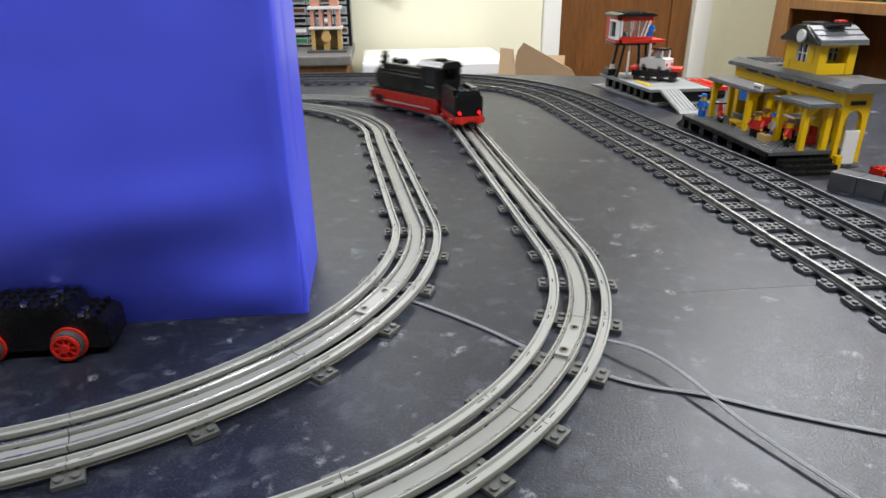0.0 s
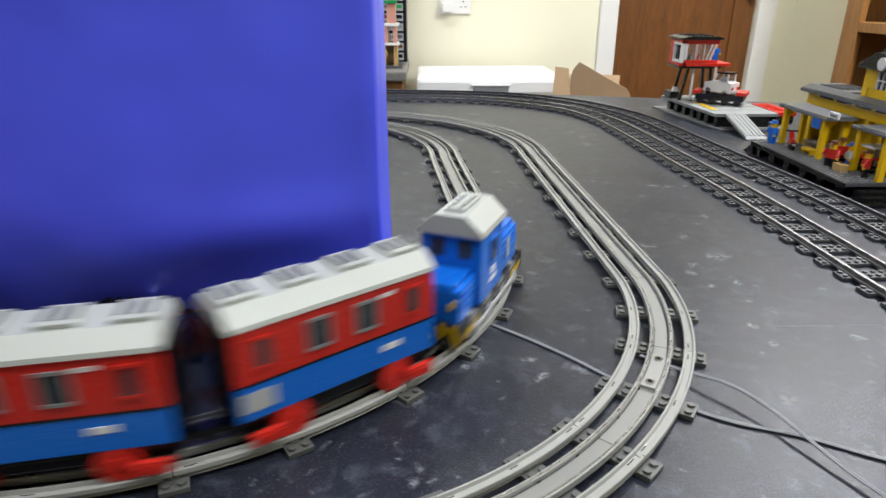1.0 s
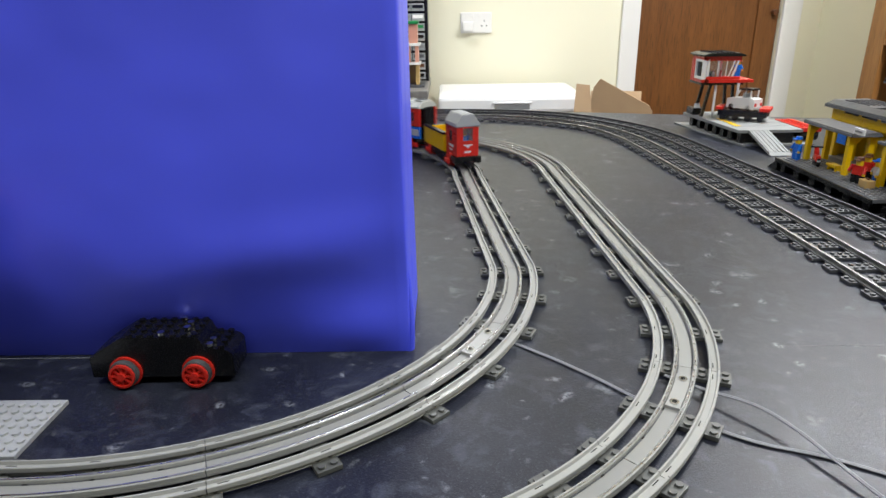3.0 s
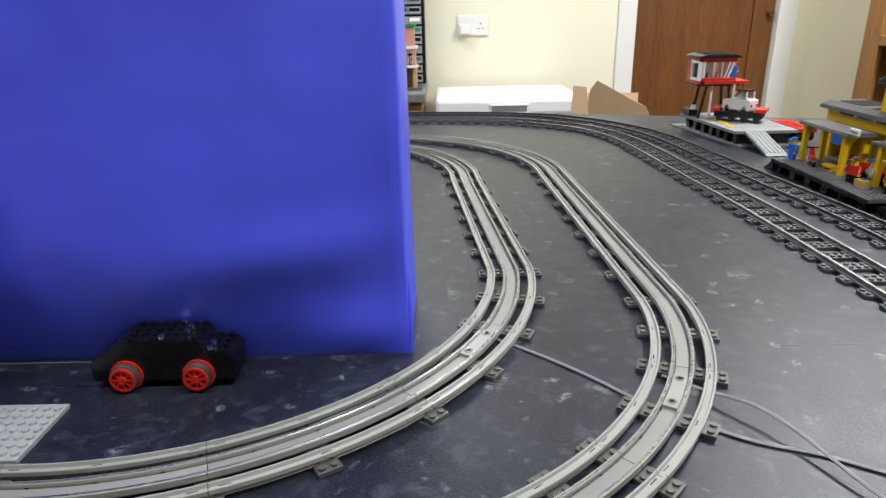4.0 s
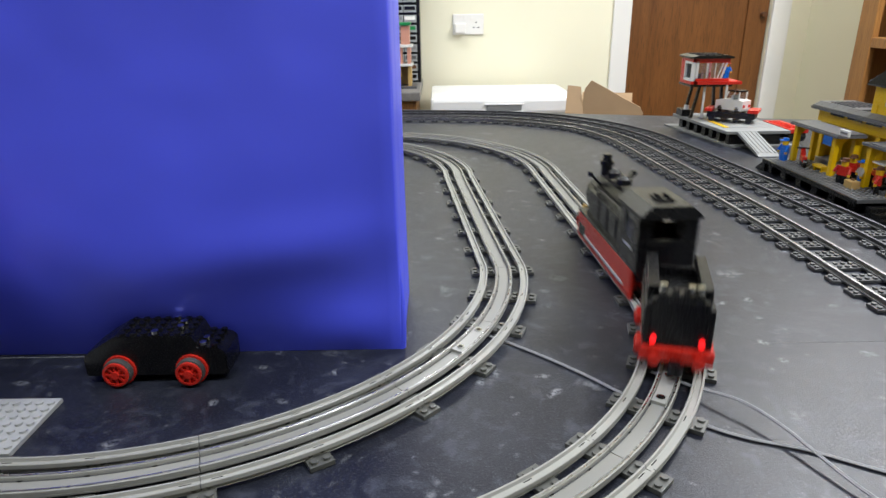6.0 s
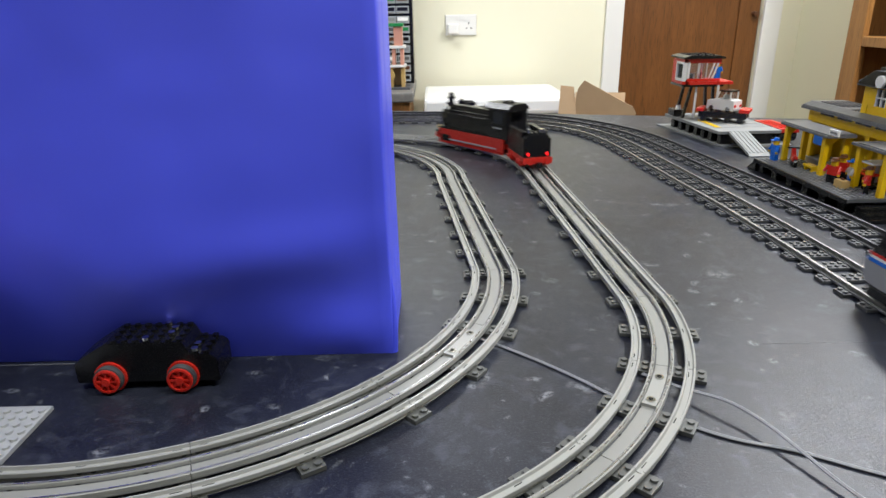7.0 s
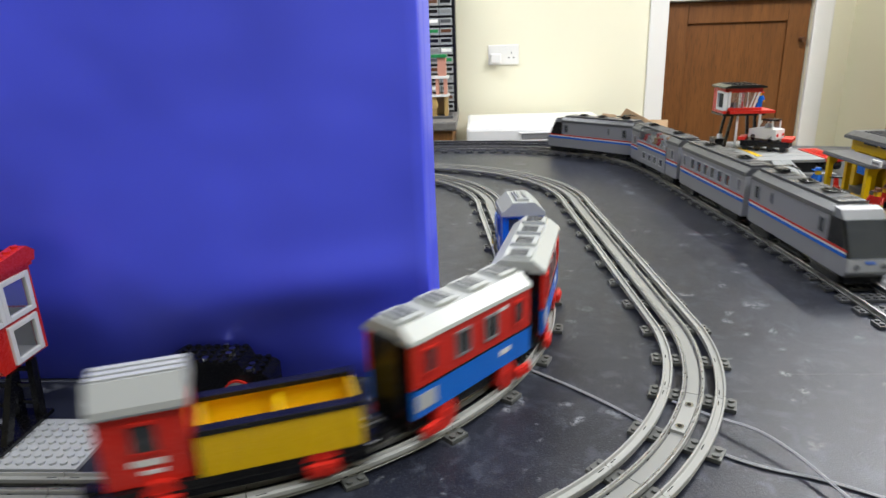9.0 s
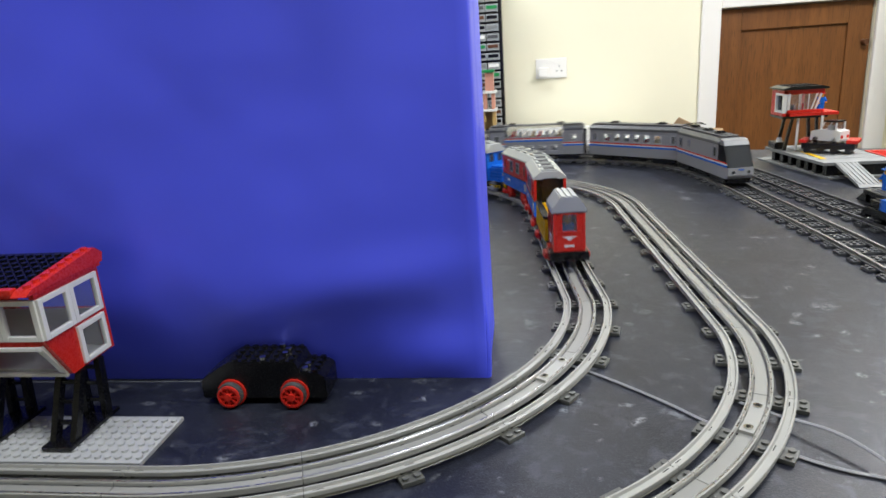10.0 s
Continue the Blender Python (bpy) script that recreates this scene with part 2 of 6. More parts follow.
def oval(cx, c_y, r, fx, fy, fr, left):
    """Near straight going right, near curve, side straight going away, far curve, back straight, hidden end."""
    h = (fy + fr - (c_y - r)) / 2
    return Loop([(left + h, c_y - r), (cx, c_y - r)] + arc_pts(cx, c_y, r, -90, 0) + arc_pts(fx, fy, fr, 0, 90) + arc_pts(left + h, c_y - r + h, h, 90, 270))


INNER = oval(-.222, .672, .3205, -.277, 1.058, .343, -1.20)
OUTER = oval(-.09, .595, .32, -.152, 1.085, .361, -1.34)
NEAR9 = Loop(spline_pts([(.456, .48), (.453, .6), (.451, .7), (.448, .8), (.443, .9), (.434, 1.01), (.426, 1.12), (.417, 1.25), (.404, 1.36), (.375, 1.456), (.326, 1.532), (.205, 1.619), (.09, 1.656), (-.034, 1.671), (-.4, 1.69), (-.95, 1.68),
                         (-1.3, 1.53), (-1.44, 1.2), (-1.46, .8), (-1.4, .4), (-1.2, .12), (-.85, .02), (-.3, .0), (.1, .02), (.34, .12), (.44, .28)]))
FAR9 = Loop(spline_pts([(.548, .45), (.547, .72), (.542, .84), (.530, .955), (.513, 1.11), (.501, 1.24), (.485, 1.37), (.452, 1.48), (.39, 1.59), (.288, 1.683), (.135, 1.737), (-.05, 1.758), (-.4, 1.775), (-.98, 1.755),
                        (-1.37, 1.59), (-1.53, 1.22), (-1.55, .8), (-1.48, .35), (-1.25, .04), (-.87, -.07), (-.3, -.09), (.13, -.07), (.40, .05), (.52, .24)]))


def sweep(loop, s0, s1, profile, step=0.012):
    """A closed profile (across, up) carried along the loop from s0 to s1."""
    n = max(2, int((s1 - s0) / step) + 1)
    bm, rings = bmesh.new(), []
    for i in range(n + 1):
        s = s0 + (s1 - s0) * i / n
        p, w = loop.at(s), loop.way(s)
        left = Vector((-w.y, w.x, 0))
        rings.append([bm.verts.new(p + left * a + Vector((0, 0, z))) for a, z in profile])
    k = len(profile)
    for a, b in zip(rings, rings[1:]):
        for i in range(k):
            bm.faces.new((a[i], a[(i + 1) % k], b[(i + 1) % k], b[i]))
    bm.faces.new(rings[0][::-1]), bm.faces.new(rings[-1])
    bmesh.ops.recalc_face_normals(bm, faces=bm.faces)
    return bm


def groove(c, w=0.0078, base=0.0033, top=0.0096):
    """A rail with a raised lip on both edges and a shallow groove between."""
    h, web, under = w / 2, 0.0016, top - 0.0032
    return [(c - web - 0.0012, base), (c + web + 0.0012, base), (c + web, base + 0.0012), (c + web, under), (c + h, under), (c + h, top - 0.0004), (c + h - 0.0004, top), (c + h - 0.0015, top), (c + h - 0.0021, top - 0.0022), (c - h + 0.0021, top - 0.0022), (c - h + 0.0015, top), (c - h + 0.0004, top), (c - h, top - 0.0004), (c - h, under), (c - web, under), (c - web, base + 0.0012)]


def slab(c, w, z0, z1):
    return [(c - w / 2, z0), (c + w / 2, z0), (c + w / 2, z1 - 0.0003), (c + w / 2 - 0.0003, z1), (c - w / 2 + 0.0003, z1), (c - w / 2, z1 - 0.0003)]


def sleeper_mesh(material, seg, name):
    bm = box(-0.0079, 0.0079, -0.032, 0.032, 0.0, 0.0032, 0.0003)
    studs(bm, -0.004, 2, -0.028, 8, 0.0032, seg)
    return mesh_of(name, bm, material)


def lay_sleepers(parent, loop, starts, me):
    for s in starts:
        p, w = loop.at(s), loop.way(s)
        ob = new("sleeper", me)
        ob.parent = parent
        ob.matrix_local = pose(p.x, p.y, 0.0004, 0, 0, math.degrees(math.atan2(w.y, w.x)))


def steps(loop, s0, curved):
    """Joints and middles: 62.8 mm on curves, 64 mm on straights, both ways from s0."""
    out, s = [s0], s0
    while s < s0 + loop.length - 0.09:
        turn = loop.way(s + 0.05).angle(loop.way(s + 0.01))
        s += 0.0628 if turn > 0.03 else 0.064
        out.append(s)
    return out


def power_track(label, loop, joint):
    t = thing("train_track", label, "track", "grey three-rail train tracks")
    ss = steps(loop, loop.nearest(*joint), True)
    lay_sleepers(t, loop, ss, sleeper_mesh(SLEEPER, 10, "sleeper"))
    for a, b in zip(ss[::2], ss[2::2] + [ss[0] + loop.length]):
        a, b = a + 0.0003, b - 0.0003
        for c in (-0.02, 0.02):
            part("rail", sweep(loop, a, b, groove(c)), RAIL, t)
            for f in (0.06, 0.47, 0.94):
                s = a + (b - a) * f
                part("rail_slot", sweep(loop, s - 0.0032, s + 0.0032, slab(c + 0.0009, 0.0011, 0.0071, 0.0075), 0.004), BLACK, t)
        for f in (0.2, 0.5, 0.8):
            s = a + (b - a) * f
            part("conductor_slot", sweep(loop, s - 0.0014, s + 0.0014, slab(0.0049, 0.0012, 0.0069, 0.0072), 0.004), BLACK, t)
        part("conductor_base", sweep(loop, a, b, slab(0, 0.0165, 0.0053, 0.0068)), TRAY, t)
        part("conductor_foot", sweep(loop, a, b, slab(0, 0.007, 0.0033, 0.0052)), SLEEPER, t)
        for c in (-0.0068, 0.0068):
            part("conductor_rail", sweep(loop, a, b, slab(c, 0.0028, 0.0069, 0.0097)), RAIL, t)
            part("contact_strip", sweep(loop, a, b, slab(c * 0.96, 0.0013, 0.0098, 0.0102)), CONTACT, t, "shiny metal contact strip")
            part("strip_groove", sweep(loop, a, b, slab(c * 0.72, 0.0009, 0.0069, 0.0071)), DGREY, t)
    return t


def plain_track(label, loop, rail, s0=0.0):
    t = thing("train_track", label, "track", "dark two-rail train tracks")
    n = int(round(loop.length / 0.032))
    lay_sleepers(t, loop, [s0 + loop.length * i / n for i in range(n)], sleeper_mesh(SLEEPER9, 8, "sleeper"))
    m = int(round(loop.length / 0.128))
    for i in range(m):
        a, b = s0 + loop.length * i / m + 0.0003, s0 + loop.length * (i + 1) / m - 0.0003
        for c in (-0.02, 0.02):
            part("rail", sweep(loop, a, b, slab(c, 0.0028, 0.0033, 0.0096)), rail, t)
            part("rail_foot", sweep(loop, a, b, slab(c, 0.007, 0.0033, 0.0052)), SLEEPER9, t)
    return t


# ---- the room ----
structure("floor", box(WEST, EAST, SOUTH, NORTH, FLOOR - 0.1, FLOOR, 0), CARPET, "grey carpet floor")
structure("ceiling", box(WEST, EAST, SOUTH, NORTH, CEIL, CEIL + 0.1, 0), CEILING, "white painted ceiling")
DX0, DX1, DTOP = 0.945, 1.605, 0.405
north = joined(box(WEST, DX0, NORTH, NORTH + 0.12, FLOOR, CEIL, 0), box(DX1, EAST, NORTH, NORTH + 0.12, FLOOR, CEIL, 0), box(DX0, DX1, NORTH, NORTH + 0.12, DTOP, CEIL, 0))
structure("wall_north", north, WALL, "cream painted wall")
structure("wall_east", box(EAST, EAST + 0.12, SOUTH, NORTH + 0.12, FLOOR, CEIL, 0), WALL_E, "ivory painted wall")
structure("wall_west", box(WEST - 0.12, WEST, SOUTH, NORTH + 0.12, FLOOR, CEIL, 0), WALL, "cream painted wall")
structure("wall_south", box(WEST - 0.12, EAST + 0.12, SOUTH - 0.12, SOUTH, FLOOR, CEIL, 0), WALL, "cream painted wall")


def build_door():
    d = tagged(thing("door_1", "brown varnished wooden panel door in a white frame", "door"), kind="structure")
    d.location = ((DX0 + DX1) / 2, NORTH, 0)
    w = (DX1 - DX0) / 2
    part("stile", box(-w + 0.004, -w + 0.1, 0.02, 0.06, FLOOR + 0.003, DTOP - 0.004, 0.002), DOORWOOD, d)
    part("stile", box(w - 0.1, w - 0.004, 0.02, 0.06, FLOOR + 0.003, DTOP - 0.004, 0.002), DOORWOOD, d)
    part("top_rail", box(-w + 0.101, w - 0.101, 0.02, 0.06, DTOP - 0.1, DTOP - 0.004, 0.002), DOORWOOD, d)
    part("panel", box(-w + 0.1, w - 0.1, 0.034, 0.05, FLOOR + 0.1, DTOP - 0.1, 0.002), DOORWOOD, d)
    part("bottom_rail", box(-w + 0.101, w - 0.101, 0.02, 0.06, FLOOR + 0.003, FLOOR + 0.2, 0.002), DOORWOOD, d)
    h = part("door_handle", cy(bmesh.new(), w - 0.03, -0.012, 0.22, 0.012, 0.032, "y", 12), BROWN, d)
    for x in (-w - 0.085, w):
        part("architrave", box(x, x + 0.085, -0.02, 0, FLOOR, DTOP + 0.085, 0.006), GLOSS, d, "white gloss architrave")
    part("head_architrave", box(-w, w, -0.02, 0, DTOP, DTOP + 0.085, 0.006), GLOSS, d, "white gloss architrave")


build_door()


def build_table():
    t = thing("table", "large dark grey speckled laminate table top", "table")
    part("table_top", joined(prism([(-1.9, -.45), (1.45, -.45), (1.45, 1.46), (0.6, 1.69), (-.06, 1.86), (-1.9, 1.9)], "z", -0.035, 0.0)), TABLE, t)
    for x, y in ((-1.8, -.38), (1.35, -.38), (1.35, 1.38), (-1.8, 1.78), (-0.2, -.38), (-0.2, 1.74)):
        part("leg", box(x - 0.03, x + 0.03, y - 0.03, y + 0.03, FLOOR, -0.0352, 0.003), SHELFWOOD, t)
    part("seam", box(0.29, 1.44, 0.5168, 0.5172, 0.0, 0.0002, 0), DGREY, t, "fine joint in the table top")
    part("seam", box(-1.85, -0.235, 0.5105, 0.5112, 0.0, 0.0003, 0), MGREY, t, "fine joint in the table top")
    part("edge_band", box(-1.89, 1.44, -0.4525, -0.4502, -0.034, -0.001, 0), DGREY, t)


build_table()


def build_screen():
    """A tall panel wrapped in blue vinyl; the wrap bulges at its foot and folds round the end."""
    t = thing("blue_screen", "tall panel wrapped in wrinkled satin blue vinyl sheet", "backdrop panel")
    m, nt, bs = base_mat("blue_vinyl")
    v = coords(nt)
    n = tex(nt, v, 5, 3)
    nt.links.new(mixed(nt, ramp(nt, n, 0.3, 0.7), (0.060, 0.084, 0.80), (0.074, 0.102, 0.92)), bs.inputs["Base Color"])
    bs.inputs["Roughness"].default_value = 0.44
    bs.inputs["Specular IOR Level"].default_value = 0.8
    bumped(nt, bs, tex(nt, v, 5, 2), 0.5, 0.03)
    bm = bmesh.new()
    top, x0, x1 = 0.46, -0.80, 0.0

    def sway(x, z):
        u = max(0.0, 1 - z / 0.10)
        soft = noise.noise((x * 4.5, z * 5, 1.3)) * 0.0075 + noise.noise((x * 10, z * 9, 7.7)) * 0.0022
        fold = 0.0045 * math.exp(-((z - 0.088 - 0.14 * (x + 0.12)) / 0.022) ** 2) * math.exp(-((x + 0.08) / 0.09) ** 2)
        pinch = -0.0035 * u * math.exp(-((x + 0.035) / 0.03) ** 2) * math.sin(z * 80)
        out = 0.020 * (1 - max(0.0, 1 - z / 0.10) ** 2) * (1 - math.exp(-((x1 - x) / 0.06) ** 2))
        return soft * (1 - 0.85 * u) - out - fold - 0.002 * u * u + pinch

    rows = []
    n = 90
    for k in range(57):
        z = top * k / 56
        xe = x1 + 0.0015 * max(0.0, 1 - z / 0.15)
        front = [(x0 + (xe - x0) * i / n, 0.518 + sway(x0 + (x1 - x0) * i / n, z), z) for i in range(n + 1)]
        edge = [(xe + 0.0014, 0.521 + sway(x1, z), z), (xe + 0.002, 0.53, z), (xe + 0.002, 0.63, z), (x0, 0.63, z)]
        rows.append([bm.verts.new(q) for q in front + edge])
    k = n + 5
    for a, b in zip(rows, rows[1:]):
        for i in range(k):
            bm.faces.new((a[i], a[(i + 1) % k], b[(i + 1) % k], b[i]))
    bm.faces.new(rows[-1])
    bmesh.ops.recalc_face_normals(bm, faces=bm.faces)
    part("vinyl_wrap", bm, m, t, smooth=True)
    # the free end of the sheet, rolled round the corner, flaring at the foot
    hem = bmesh.new()
    rows = []
    for k in range(57):
        z = top * k / 56
        u = max(0.0, 1 - z / 0.075)
        lean = 0.0032 * math.sin(u * 2.2) + 0.0008 * noise.noise((0, z * 14, 3.0))
        ring = []
        for j, ang in enumerate(range(-150, 91, 20)):
            r = 0.0034 + 0.0012 * u
            ring.append((-0.0008 + lean + r * math.sin(radians(ang + 90)) * 0.8, 0.524 - r * math.cos(radians(ang + 90)) * 0.9 - 0.004 * u * u, z))
        ring += [(0.0024 + lean * 0.5, 0.56, z), (0.0026, 0.625, z), (-0.003, 0.625, z)]
        rows.append([hem.verts.new(q) for q in ring])
    k = len(rows[0])
    for a, b in zip(rows, rows[1:]):
        for i in range(k):
            hem.faces.new((a[i], a[(i + 1) % k], b[(i + 1) % k], b[i]))
    hem.faces.new(rows[-1])
    bmesh.ops.recalc_face_normals(hem, faces=hem.faces)
    part("rolled_hem", hem, m, t, smooth=True)


build_screen()
power_track("grey plastic three-rail train track with shiny contact strips, inner loop", INNER, (0.007, 0.444))
power_track("grey plastic three-rail train track with shiny contact strips, outer loop", OUTER, (0.135, 0.375))
plain_track("dark grey train track with bright metal rails", NEAR9, STEEL)
plain_track("dark grey train track with dull metal rails", FAR9, DULLSTEEL)

# ---- rolling stock: x forward, z = 0 on the table ----


def decal(name, x, side, z, w, h, half, mat, parent, label=""):
    y0, y1 = (half, half + 0.0004) if side > 0 else (-half - 0.0004, -half)
    return part(name, box(x - w / 2, x + w / 2, y0, y1, z - h / 2, z + h / 2, 0), mat, parent, label)


def walls(name, parent, mat, *boxes):
    """Each wall of a body as a part of its own."""
    for bm in boxes:
        part(name, bm, mat, parent)


def wheel_pair(parent, x, r=0.0088, mat=None, gauge=0.0205, z=0.0097):
    mat = mat or RED
    for side in (-1, 1):
        bm = bmesh.new()
        y = side * gauge
        cy(bm, x, y - 0.0028, z + r, r, 0.0056, "y", 20)
        cy(bm, x, y - side * 0.0046 - 0.0009, z + r, r * 1.14, 0.0018, "y", 20)
        cy(bm, x, y + side * 0.0028 - 0.001, z + r, r * 0.35, 0.002, "y", 10)
        w = part("wheel", bm, mat, parent)
    part("axle", cy(bmesh.new(), x, -gauge, z + r, 0.0013, 2 * gauge, "y", 8), DGREY, parent)


def bogie_box(parent, x, w, mat):
    """Axle-box frame outside the wheels."""
    for side in (-1, 1):
        y = side * 0.0255
        bm = box(x - w / 2, x + w / 2, y - 0.0018, y + 0.0018, 0.0145, 0.0225, 0.0006)
        for dx in (-w * 0.28, w * 0.28):
            cy(bm, x + dx, y - 0.003, 0.018, 0.0032, 0.006, "y", 10)
        part("axle_box", bm, mat, parent)


def coupling(parent, x, sgn):
    bm = box(min(x, x + sgn * 0.012), max(x, x + sgn * 0.012), -0.004, 0.004, 0.0165, 0.0205, 0.0006)
    cy(bm, x + sgn * 0.0115, 0, 0.0145, 0.0052, 0.008, "z", 14)
    part("coupling", bm, BLACK, parent)


def buffers(parent, x, sgn, mat=None):
    for y in (-0.015, 0.015):
        bm = cy(bmesh.new(), x if sgn > 0 else x - 0.006, y, 0.022, 0.0022, 0.006, "x", 10)
        cy(bm, x + sgn * 0.006 - 0.0008, y, 0.022, 0.0042, 0.0016, "x", 14)
        part("buffer", bm, mat or BLACK, parent)


def window(parent, x, z, w, h, half, side, frame_mat, pane_mat):
    y = side * half
    a, b = sorted((y - side * 0.001, y + side * 0.0012))
    bm = joined(bx(bmesh.new(), x - w / 2, x - w / 2 + 0.0016, a, b, z - h / 2, z + h / 2), bx(bmesh.new(), x + w / 2 - 0.0016, x + w / 2, a, b, z - h / 2, z + h / 2),
                bx(bmesh.new(), x - w / 2 + 0.0016, x + w / 2 - 0.0016, a, b, z - h / 2, z - h / 2 + 0.0016), bx(bmesh.new(), x - w / 2 + 0.0016, x + w / 2 - 0.0016, a, b, z + h / 2 - 0.0016, z + h / 2))
    f = part("window", bm, frame_mat, parent)
    a, b = sorted((y + side * 0.0002, y + side * 0.0006))
    part("pane", bx(bmesh.new(), x - w / 2 + 0.0016, x + w / 2 - 0.0016, a, b, z - h / 2 + 0.0016, z + h / 2 - 0.0016), pane_mat, f)


def stretch(t, z0, k, lift=0.0):
    """Give the upper works their true height over the frames; wheels and couplings keep theirs."""
    for ob in t.children_recursive:
        if ob.name.split(".")[0] not in ("wheel", "axle", "axle_box", "buffer", "coupling", "side_rod"):
            for v in ob.data.vertices:
                if v.co.z > z0:
                    v.co.z = z0 + lift + (v.co.z - z0) * k


def build_coach():
    t = thing("passenger_coach", "toy brick passenger coach, red over blue with off-white roof", "train coach", "coaches of the small train")
    L, h = 0.133, 0.0235
    part("chassis", box(-L / 2, L / 2, -0.018, 0.018, 0.0185, 0.0245, 0.0006), BLACK, t)
    # sides with thickness, ends open to a dark vestibule
    for s in (-1, 1):
        y0, y1 = sorted((s * h, s * (h - 0.004)))
        part("lower_side", box(-L / 2, L / 2, y0, y1, 0.0245, 0.0430, 0.0005), BLUE, t)
        part("upper_side", box(-L / 2, L / 2, y0, y1, 0.0432, 0.0705, 0.0005), RED, t)
        for i, x in enumerate((-0.050, -0.016, 0.016, 0.05)):
            window(t, x, 0.0578, 0.012 if i in (0, 3) else 0.0155, 0.0165, h, s, RED if i in (0, 3) else MGREY, DARKPANE)
        decal("number_plate", -0.055, s, 0.034, 0.019, 0.010, h, LGREY, t, "pale printed panel with lettering bars")
        decal("lettering", 0.033, s, 0.0355, 0.013, 0.0035, h, WHITE, t, "small white lettering bar")
        decal("lettering", 0.031, s, 0.0655, 0.010, 0.0022, h, WHITE, t, "small white lettering bar")
        part("lining", box(-L / 2 + 0.001, L / 2 - 0.001, *sorted((s * h, s * (h + 0.0004))), 0.0426, 0.0436, 0), BLACK, t)
    for s in (-1, 1):
        x0, x1 = sorted((s * (L / 2 - 0.003), s * (L / 2 - 0.009)))
        part("end_wall", box(x0, x1, -h + 0.0042, h - 0.0042, 0.0246, 0.0705, 0.0005), BLACK, t)
        x0, x1 = sorted((s * (L / 2 - 0.002), s * (L / 2 + 0.0055)))
        bel = prism([(-0.013, 0.026), (0.013, 0.026), (0.013, 0.067), (0.010, 0.072), (-0.010, 0.072), (-0.013, 0.067)], "x", x0, x1)
        part("gangway", bel, BLACK, t, "black rubber gangway")
        coupling(t, s * L / 2, s)
    roof = prism([(-0.0245, 0.0706), (0.0245, 0.0706), (0.0238, 0.0728), (0.0135, 0.0795), (-0.0135, 0.0795), (-0.0238, 0.0728)], "x", -L / 2 - 0.001, L / 2 + 0.001)
    part("roof", roof, CREAMROOF, t)
    for x in (-0.054, -0.018, 0.018, 0.054):
        v = box(x - 0.010, x + 0.010, -0.0115, 0.0115, 0.0796, 0.0818, 0.0006)
        part("roof_vent", v, CREAMROOF, t)
        for dx in (-0.0065, 0.0, 0.0065):
            part("vent_slot", box(x + dx - 0.0013, x + dx + 0.0013, -0.0075, 0.0075, 0.0819, 0.0826, 0.0002), DGREY, t)
    for s in (-1, 1):
        wheel_pair(t, s * 0.036, 0.0112)
        bogie_box(t, s * 0.053, 0.018, RED)
    stretch(t, 0.0244, 1.204, 0.0055)
    return t, L


